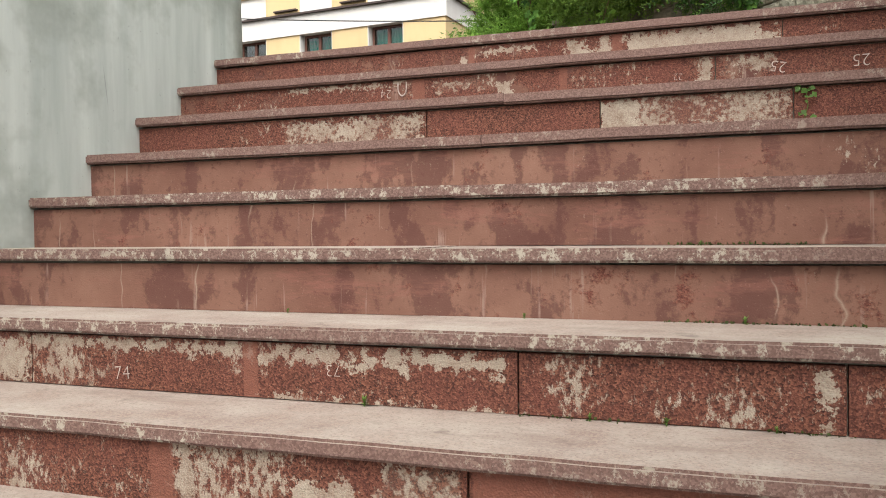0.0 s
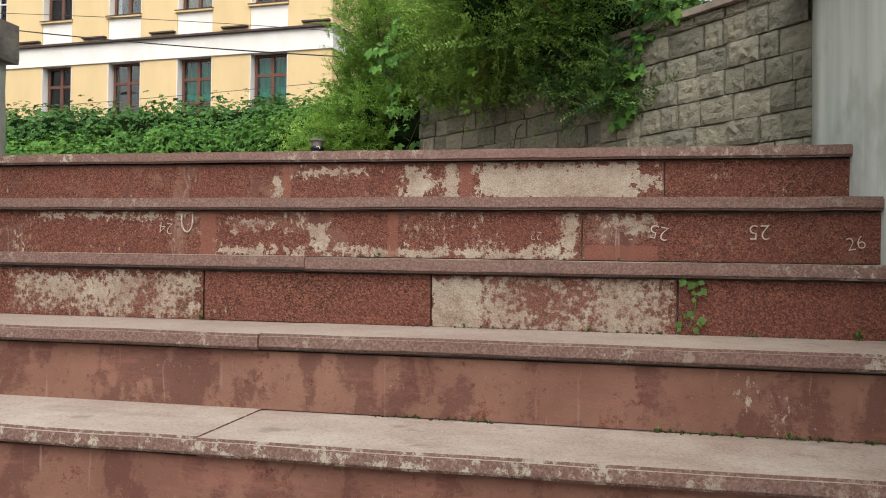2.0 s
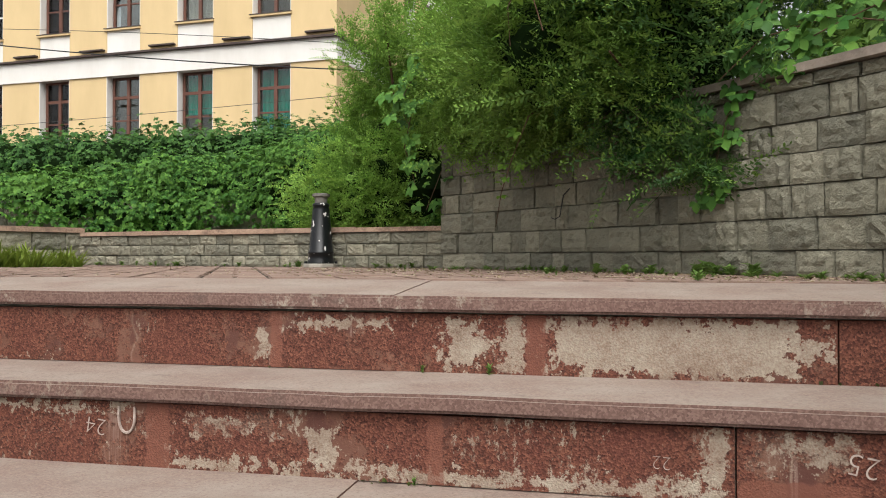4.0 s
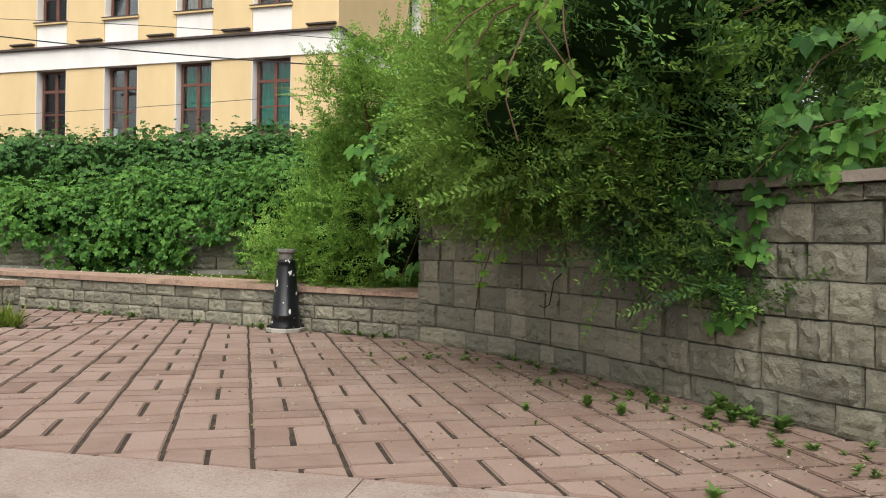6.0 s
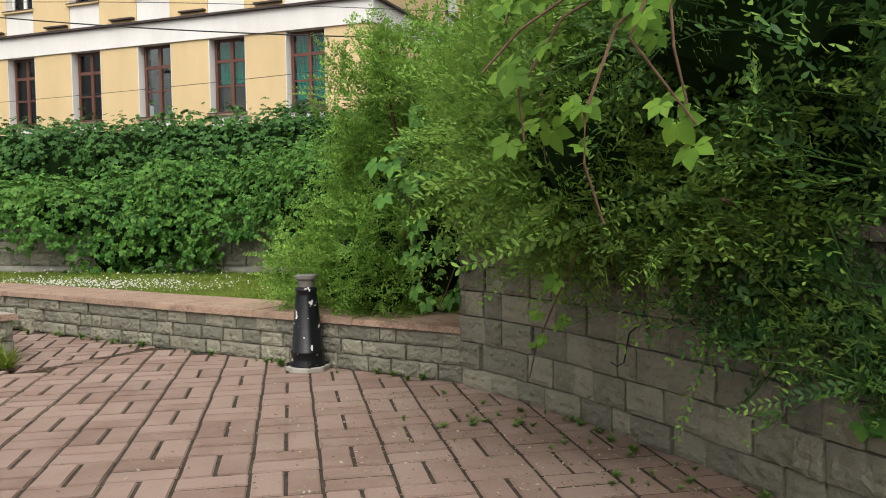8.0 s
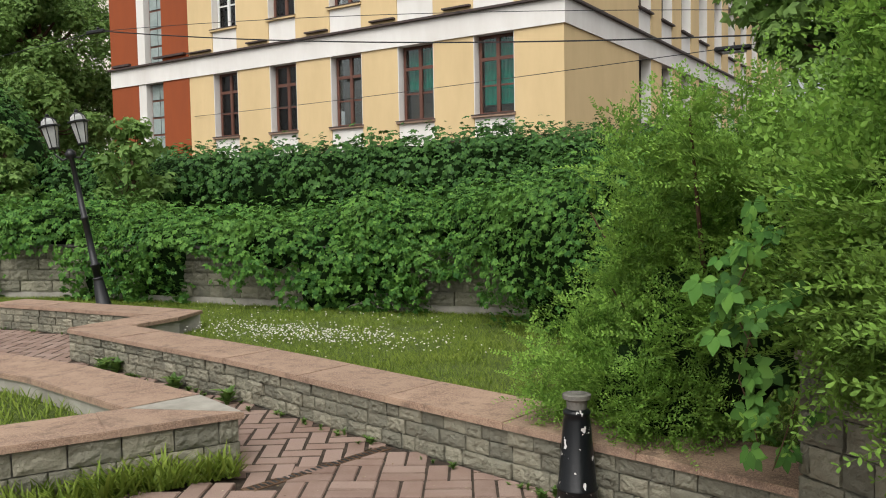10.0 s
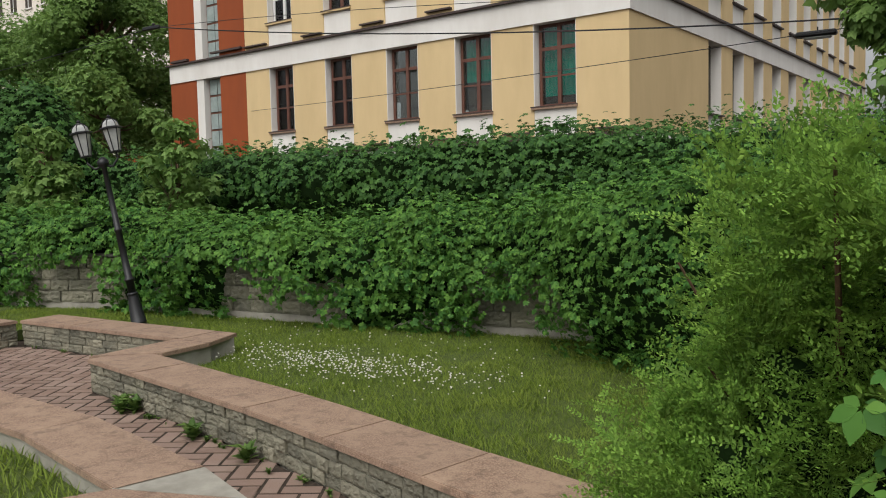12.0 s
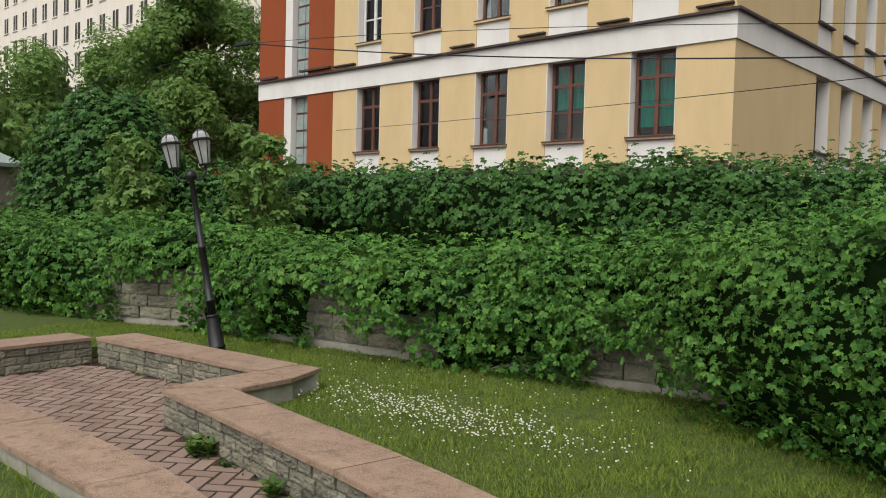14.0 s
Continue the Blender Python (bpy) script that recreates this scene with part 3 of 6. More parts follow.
parapet("wall_left", LEFT_X - 0.32, LEFT_X, -1.6, 3.53, 0.365, 0.15, "grey plastered stairwell wall with rough stone coping")
parapet("wall_right", RIGHT_X, RIGHT_X + 0.32, -1.6, 3.79, 0.575, 0.19, "grey plastered stairwell wall with rough stone coping beside steps", 0.065)

# ---- ground: one stepped sheet out to the horizon ----
g = bmesh.new()


def quad(a, b, c, d):
    g.faces.new([g.verts.new(p) for p in (a, b, c, d)])


FAR = 900.0
LOW = step_z(COUNT - 1) - RISE
quad((-FAR, -FAR, LOW), (FAR, -FAR, LOW), (FAR, -1.5, LOW), (-FAR, -1.5, LOW))
quad((LEFT_X - 0.3, -1.5, LOW), (RIGHT_X + 0.3, -1.5, LOW), (RIGHT_X + 0.3, 0.2, LOW), (LEFT_X - 0.3, 0.2, LOW))
quad((-FAR, -1.5, -0.03), (LEFT_X - 0.16, -1.5, -0.03), (LEFT_X - 0.16, 3.6, -0.03), (-FAR, 3.6, -0.03))
quad((-FAR, -1.5, LOW), (LEFT_X - 0.16, -1.5, LOW), (LEFT_X - 0.16, -1.5, -0.03), (-FAR, -1.5, -0.03))
quad((RIGHT_X + 0.16, -1.5, 0.45), (FAR, -1.5, 0.45), (FAR, 3.6, 0.45), (RIGHT_X + 0.16, 3.6, 0.45))
quad((RIGHT_X + 0.16, -1.5, LOW), (FAR, -1.5, LOW), (FAR, -1.5, 0.45), (RIGHT_X + 0.16, -1.5, 0.45))
quad((-FAR, 3.6, -0.03), (1.0, 3.6, -0.03), (1.0, 10.3, -0.03), (-FAR, 10.3, -0.03))
quad((1.0, 3.6, 0.45), (FAR, 3.6, 0.45), (FAR, 10.3, 0.45), (1.0, 10.3, 0.45))
quad((-FAR, 10.3, 0.75), (FAR, 10.3, 0.75), (FAR, FAR, 0.75), (-FAR, FAR, 0.75))
quad((-FAR, 10.3, -0.03), (FAR, 10.3, -0.03), (FAR, 10.3, 0.75), (-FAR, 10.3, 0.75))
part("ground", g, MAT_JOINT, None, "bare sandy earth under paving and lawn", category="ground", kind="structure")

# ---- stone walls ----
def rough_stone(seed):
    """A unit block, split face to -y, centred in x and z, back at y = 0."""
    nx, nz = 8, 6
    v, f = [], []
    for j in range(nz):
        for i in range(nx):
            x, z = i / (nx - 1) - 0.5, j / (nz - 1) - 0.5
            edge = i in (0, nx - 1) or j in (0, nz - 1)
            p = Vector((x * 3 + seed * 7.3, z * 3, seed))
            d = -1.0 - (0.12 * noise.noise(p * 3.1) if edge else 0.20 + 0.24 * noise.noise(p) + 0.26 * noise.noise(p * 2.7))
            s = 0.985 if edge else 1.0
            v.append((x * s + 0.02 * noise.noise(p * 2), d, z * s + 0.02 * noise.noise(p * 2 + Vector((9, 9, 9)))))
    for j in range(nz - 1):
        for i in range(nx - 1):
            a = j * nx + i
            f.append((a, a + 1, a + nx + 1, a + nx))
    n = len(v)
    v += [(-0.5, 0, -0.5), (0.5, 0, -0.5), (0.5, 0, 0.5), (-0.5, 0, 0.5)]
    bot = list(range(nx))
    top = list(range(nx * (nz - 1), nx * nz))
    f += [tuple([n, n + 1] + bot[::-1]), tuple(top + [n + 2, n + 3])]
    f += [tuple([n + 3, n] + [j * nx for j in range(nz)]), tuple([n + 1, n + 2] + [j * nx + nx - 1 for j in range(nz)][::-1])]
    me = bpy.data.meshes.new("stone_block")
    me.from_pydata(v, [], f)
    me.materials.append(MAT_STONE)
    return me


STONES = [rough_stone(s) for s in range(14)]


def along(path, s):
    """Place and direction at length s of a plan polyline."""
    for a, b in zip(path, path[1:]):
        a, b = Vector(a), Vector(b)
        l = (b - a).length
        if s <= l or (b - Vector(path[-1])).length < 1e-6:
            return a + (b - a) * (s / l), (b - a).normalized()
        s -= l


def length(path):
    return sum((Vector(b) - Vector(a)).length for a, b in zip(path, path[1:]))


def offset(path, d):
    """The polyline moved d to its left."""
    out = []
    for i, p in enumerate(path):
        ds = []
        if i:
            ds.append((Vector(p) - Vector(path[i - 1])).normalized())
        if i < len(path) - 1:
            ds.append((Vector(path[i + 1]) - Vector(p)).normalized())
        n = sum((Vector((-q.y, q.x)) for q in ds), Vector((0, 0))).normalized()
        c = n.dot(Vector((-ds[0].y, ds[0].x)))
        out.append(tuple(Vector(p) + n * (d / c)))
    return out


def stone_facing(parent, path, courses, z0, lmin, lmax, proud=0.03):
    """Rows of split stones whose faces look to the right of the path."""
    total = length(path)
    z = z0
    for row, h in enumerate(courses):
        s = -random.uniform(0, lmin) * (row % 2)
        while s < total - 0.02:
            l = random.uniform(lmin, lmax)
            e = min(s + l, total)
            if total - e < 0.5 * lmin:
                e = total
            s0 = max(s, 0)
            if e - s0 > 0.03:
                p, d = along(path, (s0 + e) / 2)
                ob = new("stone_block", random.choice(STONES))
                dep = proud * random.uniform(0.72, 1.2)
                ob.matrix_world = pose(p.x, p.y, z + h / 2, 0, random.uniform(-1.3, 1.3), math.degrees(math.atan2(d.y, d.x)) + random.uniform(-1.2, 1.2)) @ Matrix.Diagonal((e - s0 - random.uniform(0.002, 0.006), dep, h - random.uniform(0.002, 0.006), 1))
                ob.parent = parent
            s = e
        z += h
    return z


def coping(parent, path, width, z, thick, over, lmin, lmax, material=MAT_COPING):
    """Slabs on top of a wall; the path is the wall's outer face, the wall lies to its left."""
    total = length(path)
    s = 0.0
    outer, inner = offset(path, -over), offset(path, width + over)
    lo, li = length(outer), length(inner)
    cut = [0.0]
    while cut[-1] < total - lmin:
        cut.append(min(cut[-1] + random.uniform(lmin, lmax), total))
    cut[-1] = total
    for a, b in zip(cut, cut[1:]):
        n = max(2, int((b - a) / 0.25) + 1)
        ts = [a + (b - a) * i / (n - 1) for i in range(n)]
        g = 0.0015
        ts[0] += g
        ts[-1] -= g
        pts = [tuple(along(outer, t / total * lo)[0]) for t in ts] + [tuple(along(inner, t / total * li)[0]) for t in reversed(ts)]
        bm = prism(pts, z + random.uniform(0, 0.003), z + thick + random.uniform(-0.002, 0.002), 0.004)
        part("coping_slab", bm, material, parent)


def wall_body(parent, path, width, z0, z1, inset, material=MAT_MORTAR):
    f, b = offset(path, inset), offset(path, width)
    part("wall_core", prism(list(f) + list(reversed(b)), z0, z1), material, parent)


TOPZ = 0.24


def low_wall(name, path, width, label, courses=(0.072, 0.07, 0.068), lmin=0.085, lmax=0.155):
    w = tagged(empty(name), label, "low wall", kind="structure")
    wall_body(w, path, width, -0.05, TOPZ - 0.028, 0.028)
    stone_facing(w, offset(path, 0.03), courses, 0.0, lmin, lmax)
    coping(w, path, width, TOPZ - 0.03, 0.03, 0.018, 0.55, 0.95)
    return w


WALL_A = [(-6.25, 7.33), (-5.3, 7.13), (-4.1, 6.86), (-3.0, 6.53), (-2.0, 6.25), (-0.98, 5.965)]
low_wall("low_wall_a", WALL_A, 0.36, "low stone garden wall with pink granite coping edging lawn")
wb = tagged(empty("low_wall_b"), "short return of low stone wall with granite coping and raw concrete back", "low wall", kind="structure")
part("wall_core", block(-6.27, -5.97, 7.70, 8.17, -0.05, TOPZ - 0.031), MAT_CONCRETE, wb)
stone_facing(wb, [(-6.27, 8.17), (-6.27, 7.36)], (0.072, 0.07, 0.068), 0.0, 0.10, 0.19)
part("coping_slab", prism([(-6.318, 8.13), (-6.318, 7.37), (-5.94, 7.70), (-5.94, 8.13)], TOPZ - 0.03, TOPZ + 0.0015, 0.004), MAT_COPING, wb)
low_wall("low_wall_c", [(-8.53, 8.17), (-6.3, 8.17)], 0.36, "low stone garden wall with pink granite coping behind paved bay")
part("coping_slab", prism([(-6.298, 8.135), (-5.94, 8.135), (-6.08, 8.55), (-6.298, 8.55)], TOPZ - 0.03, TOPZ, 0.004), MAT_COPING, wb)
part("wall_core", block(-6.29, -6.06, 8.172, 8.50, -0.05, TOPZ - 0.031), MAT_CONCRETE, wb)
low_wall("low_wall_d", [(-8.56, 5.0), (-8.56, 8.135)], 0.36, "low stone garden wall with pink granite coping closing paved bay")

PLANTER = [(-4.35, 4.35), (-3.62, 5.5), (-3.33, 5.97), (-3.74, 6.13), (-4.85, 6.39), (-6.1, 6.5), (-7.6, 6.53)]
pl = tagged(empty("planter_wall"), "low stone planter wall with wide pink granite coping", "low wall", kind="structure")
wall_body(pl, PLANTER, 0.33, -0.05, TOPZ - 0.031, 0.028, MAT_CONCRETE)
for pth in (PLANTER[:3], PLANTER[2:]):
    stone_facing(pl, offset(pth, 0.03), (0.105, 0.105), 0.0, 0.12, 0.22)
inner = offset(PLANTER, 0.35)
outer = offset(PLANTER, -0.018)
for i in range(len(PLANTER) - 1):
    part("coping_slab", prism([outer[i], outer[i + 1], inner[i + 1], inner[i]], TOPZ - 0.03, TOPZ + 0.001 * (i % 2), 0.004), MAT_CONCRETE if i == 2 else MAT_COPING, pl)

# retaining wall along the plaza
RW = [(-1.03, 5.94), (-0.78, 5.75), (-0.5, 5.50), (-0.2, 5.18), (0.1, 4.83), (0.35, 4.52), (0.6, 4.24), (0.82, 3.98), (0.93, 3.85)]
rw = tagged(empty("retaining_wall"), "grey split sandstone retaining wall with thin stone coping", "retaining wall", kind="structure")
wall_body(rw, RW, 0.3, -0.05, 0.656, 0.016)
stone_facing(rw, offset(RW, 0.032), (0.085, 0.105, 0.108, 0.104, 0.10, 0.108, 0.045), 0.0, 0.085, 0.20, 0.036)
coping(rw, RW, 0.3, 0.657, 0.030, 0.03, 0.6, 1.0, MAT_THIN_COPING)
part("wall_core", block(0.93, 1.2, 3.74, 4.0, -0.05, 0.65), MAT_STONE, rw)
hook = [(-0.285, 5.245, 0.375), (-0.315, 5.262, 0.345), (-0.332, 5.27, 0.25), (-0.354, 5.28, 0.237), (-0.374, 5.30, 0.245)]
part("iron_hook", tube(hook, 0.0028, 0.0022, 6), MAT_IRON, rw, "bent rusty iron hook in a wall joint")

# earth behind the retaining wall
part("ground_bank", prism([(-0.92, 6.12), (0.97, 4.23), (6, 4.23), (6, 11), (-0.92, 9.5)], -0.02, 0.56), MAT_SOIL, None, "dark soil bank behind retaining wall", category="ground", kind="structure")

# ---- paving ----
paving = tagged(empty("pavement"), "red concrete block paving in a basket weave", "pavement", kind="structure")
MOD, ANG, ORIG = 0.197, 26.4, (-1.808, 5.685)
CX, CY = Vector((math.cos(radians(ANG)), math.sin(radians(ANG)))), Vector((-math.sin(radians(ANG)), math.cos(radians(ANG))))


def inside(p, poly):
    x, y = p
    r = False
    for (x0, y0), (x1, y1) in zip(poly, poly[1:] + poly[:1]):
        if (y0 > y) != (y1 > y) and x < (x1 - x0) * (y - y0) / (y1 - y0) + x0:
            r = not r
    return r


PLAZA = [(-9.4, 3.3), (-2.46, 3.3), (-2.46, 3.58), (-2.1, 3.69), (0.86, 3.69), (0.9, 3.96), (-0.05, 5.06), (-0.5, 5.56), (-1.05, 5.98), (-2.0, 6.25), (-2.9, 6.5), (-3.05, 5.74), (-3.6, 5.47), (-4.35, 4.3), (-9.4, 4.0)]
BAY = [(-3.08, 5.76), (-2.9, 6.52), (-4.1, 6.85), (-5.3, 7.13), (-6.26, 7.34), (-6.26, 8.16), (-8.54, 8.16), (-8.54, 6.4), (-7.6, 6.54), (-6.1, 6.52), (-4.85, 6.41), (-3.74, 6.15), (-3.33, 5.99)]
pbm = block(-MOD / 2 + 0.004, MOD / 2 - 0.004, -MOD / 4 + 0.0062, MOD / 4 - 0.0062, -0.03, 0)
bmesh.ops.bevel(pbm, geom=[e for e in pbm.edges if all(v.co.z > -0.01 for v in e.verts)], offset=0.0035, segments=2, affect='EDGES')
PAVER = bpy.data.meshes.new("paver")
pbm.to_mesh(PAVER)
pbm.free()
PAVER.materials.append(MAT_PAVER)
far_paver = []


def lay(c, ang, l, w, near):
    dz = random.uniform(0.0, 0.0022)
    m = pose(c.x, c.y, dz, random.uniform(-0.25, 0.25), random.uniform(-0.2, 0.2), ang + random.uniform(-0.7, 0.7))
    if near:
        ob = new("paver", PAVER)
        ob.matrix_world = m
        ob.parent = paving
    else:
        far_paver.append(m)


EDGES = [((0, 3.682), (0, 1)), ((0, 5.03), (-0.7071, -0.7071)), ((-1.06, 5.985), (-0.268, -0.963))]


def trimmed(poly):
    """A plan outline cut back to the straight borders of the plaza."""
    for (px, py), (nx, ny) in EDGES:
        out = []
        for (ax, ay), (bx, by) in zip(poly, poly[1:] + poly[:1]):
            da, db = (ax - px) * nx + (ay - py) * ny, (bx - px) * nx + (by - py) * ny
            if da >= 0:
                out.append((ax, ay))
            if da * db < 0:
                t = da / (da - db)
                out.append((ax + (bx - ax) * t, ay + (by - ay) * t))
        poly = out
        if len(poly) < 3:
            return []
    return poly


laid = 0
for i in range(-44, 34):
    for j in range(-30, 30):
        o = Vector(ORIG) + CX * (MOD * (i + 0.5)) + CY * (MOD * (j + 0.5 + 0.55))
        if (i + j) % 2:
            pair = [(o + CX * (MOD * q), ANG + 90, CY, CX) for q in (-0.25, 0.25)]
        else:
            pair = [(o + CY * (MOD * q), ANG, CX, CY) for q in (-0.25, 0.25)]
        for c, a, ul, uw in pair:
            l, w = MOD / 2 - 0.0055, MOD / 4 - 0.006
            box = [tuple(c + ul * (l * sx) + uw * (w * sy)) for sx, sy in ((-1, -1), (1, -1), (1, 1), (-1, 1))]
            if c.x > -2.45 and c.y < 6.5 and c.y > 3.4 and c.x < 1.1:
                cut = trimmed(box)
                if not cut:
                    continue
                if len(cut) != 4 or any((Vector(p) - Vector(q)).length > 1e-5 for p, q in zip(cut, box)):
                    area = abs(sum(p[0] * q[1] - q[0] * p[1] for p, q in zip(cut, cut[1:] + cut[:1]))) / 2
                    if area > 0.00008:
                        part("cut_paver", prism(cut if sum(p[0] * q[1] - q[0] * p[1] for p, q in zip(cut, cut[1:] + cut[:1])) > 0 else cut[::-1], -0.03, random.uniform(0.0, 0.002), 0.003 if area > 0.003 else 0.0), MAT_PAVER, paving)
                    continue
                near = laid < 330 and c.x < 0.4
                laid += near
                lay(c, a, MOD, MOD / 2, near)
            elif inside(c, PLAZA):
                lay(c, a, MOD, MOD / 2, False)
WD = math.degrees(math.atan2(7.13 - 6.53, -5.3 + 3.0))
hx, hy = Vector((math.cos(radians(WD + 45)), math.sin(radians(WD + 45)))), Vector((-math.sin(radians(WD + 45)), math.cos(radians(WD + 45))))
B = MOD / 2
for i in range(-60, 60):
    for j in range(-60, 60):
        if (i - j) % 4 == 0:
            for c, a in ((Vector((-5, 6.8)) + hx * (B * (i + 1)) + hy * (B * (j + 0.5)), WD + 45), (Vector((-5, 6.8)) + hx * (B * (i + 0.5)) + hy * (B * (j + 2)), WD + 135)):
                if inside(c, BAY):
                    lay(c, a, MOD, B, False)
tv = np.array([v.co[:] for v in PAVER.vertices])
tf = [p.vertices[:] for p in PAVER.polygons]
quads = np.array([f for f in tf if len(f) == 4])
mm = np.array([np.array(m) for m in far_paver])
vv = np.einsum('nij,kj->nki', mm[:, :3, :3], tv) + mm[:, None, :3, 3]
ff = quads[None] + (np.arange(len(mm)) * len(tv))[:, None, None]
m_far, nt_far, b_far = shader("red_concrete_paver_far", 0.85, 0.25)
pp = where(nt_far)
tone = steps(nt_far, island(nt_far), (0.0, (0.186, 0.122, 0.094)), (0.5, (0.236, 0.160, 0.125)), (1.0, (0.285, 0.203, 0.163)))
tone = blend(nt_far, steps(nt_far, grain(nt_far, pp, 4.0, 5, 0.65), (0.38, 0.0), (0.7, 0.7)), tone, (0.30, 0.225, 0.185))
nt_far.links.new(blend(nt_far, steps(nt_far, grain(nt_far, pp, 180.0, 3), (0.55, 0.0), (0.75, 0.5)), tone, (0.12, 0.06, 0.05)), b_far.inputs["Base Color"])
relief(nt_far, b_far, grain(nt_far, pp, 200.0, 4), 0.5, 0.004)
field = array_mesh("paver_field", vv.reshape(-1, 3), ff.reshape(-1, 4))
field.polygons.foreach_set("use_smooth", [False] * len(field.polygons))
link_mesh("paver_field", field, m_far, paving, kind="stuff")
part("joint_sand", prism(PLAZA, -0.028, -0.0035), MAT_JOINT, paving, "dark sand in the paving joints")
part("joint_sand", prism(BAY, -0.028, -0.0015), MAT_JOINT, paving, "dark sand in the paving joints")
# drain channel across the path
dr = tagged(empty("drain_channel"), "narrow rusty slotted drain channel set in paving", "drain", kind="structure")
d0, d1 = Vector((-3.08, 5.72)), Vector((-2.86, 6.46))
dd = (d1 - d0).normalized()
ang = math.degrees(math.atan2(dd.y, dd.x))
fr = part("drain_frame", block(0, (d1 - d0).length, -0.03, 0.03, -0.02, 0.001), MAT_TWIG, dr)
fr.matrix_world = pose(d0.x, d0.y, 0, 0, 0, ang)
for i in range(26):
    ob = part("drain_slot", block(0.02 + i * 0.029, 0.034 + i * 0.029, -0.02, 0.02, 0.0, 0.0025), MAT_IRON, dr)
    ob.matrix_world = pose(d0.x, d0.y, 0, 0, 0, ang)

# ---- lawn ----
LAWN = [(-14, 4.9), (-8.95, 4.9), (-8.95, 8.5), (-6.1, 8.52), (-5.95, 8.1), (-5.95, 7.66), (-5.2, 7.48), (-4.0, 7.2), (-2.9, 6.88), (-1.9, 6.6), (-0.93, 6.33), (-0.93, 10.3), (-14, 10.3)]
BED = [(-4.75, 4.2)] + [tuple(p) for p in offset(PLANTER, 0.34)[1:]] + [(-7.6, 4.2)]
part("lawn", prism(LAWN, -0.02, 0.08), MAT_SOIL, None, "green lawn bed behind low stone wall", category="lawn", kind="structure")
part("planter_bed", prism(BED, -0.02, 0.13), MAT_SOIL, None, "weedy soil bed inside planter wall", category="planter bed", kind="structure")


def grass_patch(name, poly, z, n, h0, h1, label, box):
    p = []
    x0, x1, y0, y1 = box
    while len(p) < n:
        q = (rng.uniform(x0, x1), rng.uniform(y0, y1))
        if inside(q, poly):
            p.append((*q, z - 0.004))
    p = np.array(p)
    a = rng.uniform(0, 2 * np.pi, n)
    lean = np.stack([np.cos(a), np.sin(a), rng.uniform(0.7, 2.4, n)], 1)
    side = np.stack([np.cos(a + 1.3), np.sin(a + 1.3), np.zeros(n)], 1)
    size = rng.uniform(h0, h1, n) * (1 + 0.45 * wobble(p, 2.2) + 0.35 * wobble(p, 7.0, 3.0))
    tv = np.array([(-0.045, 0, 0), (0.045, 0, 0), (0.03, 0.6, 0.04), (0, 1.0, 0.22), (-0.03, 0.6, 0.04)])
    tf = np.array([(0, 1, 2), (0, 2, 4), (4, 2, 3)])
    return link_mesh(name, scatter(name, tv, tf, p, frames_from(np.cross(side, lean), lean), size), MAT_GRASS, None, label, category="grass", kind="stuff")


grass_patch("lawn_grass", LAWN, 0.08, 190000, 0.018, 0.052, "short green lawn grass", (-10.5, -0.95, 6.3, 10.3))
grass_patch("bed_grass", BED, 0.13, 9000, 0.03, 0.09, "ragged grass in planter bed", (-7.0, -3.3, 4.2, 6.5))
tuft = [(-3.30, 5.93), (-3.22, 5.85), (-3.55, 5.32), (-4.2, 4.3), (-4.45, 4.4), (-3.66, 5.5)]
grass_patch("foot_grass", tuft, 0.0, 3500, 0.06, 0.17, "rank grass at foot of planter wall", (-4.5, -3.1, 4.2, 6.0))

# leaf litter and fallen petals
nl = 4200
lp = []
while len(lp) < nl:
    t, q = random.uniform(0, 1), abs(random.gauss(0, 0.55))
    x, y = -1.07 + 1.99 * t - 0.707 * q, 5.95 - 1.99 * t - 0.707 * q
    if random.random() < 0.3:
        x, y = random.uniform(-4, 0.5), random.uniform(3.7, 6.4)
    if inside((x, y), PLAZA):
        lp.append((x, y, 0.002))
lp = np.array(lp)
an = rng.uniform(0, 6.28, nl)
lt = np.stack([np.cos(an), np.sin(an), rng.normal(0, 0.25, nl)], 1)
ln = np.stack([rng.normal(0, 0.3, nl), rng.normal(0, 0.3, nl), np.ones(nl)], 1)
m_lit, nt_lit, b_lit = shader("dry_litter", 0.9, 0.1)
nt_lit.links.new(steps(nt_lit, island(nt_lit), (0.0, (0.10, 0.075, 0.04)), (0.45, (0.20, 0.15, 0.08)), (0.8, (0.42, 0.37, 0.27)), (1.0, (0.15, 0.20, 0.06))), b_lit.inputs["Base Color"])
link_mesh("leaf_litter", scatter("leaf_litter", BLADE_V, BLADE_F, lp, frames_from(ln, lt), rng.uniform(0.004, 0.016, nl)), m_lit, None, "scattered dry leaf litter and petals on paving", category="leaf litter", kind="stuff")

# ---- yellow building ----
house = tagged(empty("apartment_building", pose(-9.5, 23.5, 0, 0, 0, -5)), "yellow and white plastered building with red-brown windows and rust-red stair bay", "building")
BAYS = [(-1.1, 0.17), (-3.68, -2.42), (-6.26, -5.02), (-8.87, -7.68), (-11.55, -10.36)]
CORNER, REDX, SIDE_END, EAVES = 1.62, -12.78, 30.0, 13.6
FLOORS = [(3.55, 5.72), (7.22, 9.40), (10.9, 12.9)]


class Pieces(list):
    """Boxes that become parts one by one."""


def put(bm, x0, x1, y0, y1, z0, z1):
    if isinstance(bm, Pieces):
        bm.append((x0, x1, y0, y1, z0, z1))
        return bm
    return block(x0, x1, y0, y1, z0, z1, bm=bm)


def hpart(name, bm, material, label=""):
    if isinstance(bm, Pieces):
        for q in bm:
            part(name, block(*q), material, house, label)
        return None
    return part(name, bm, material, house, label)


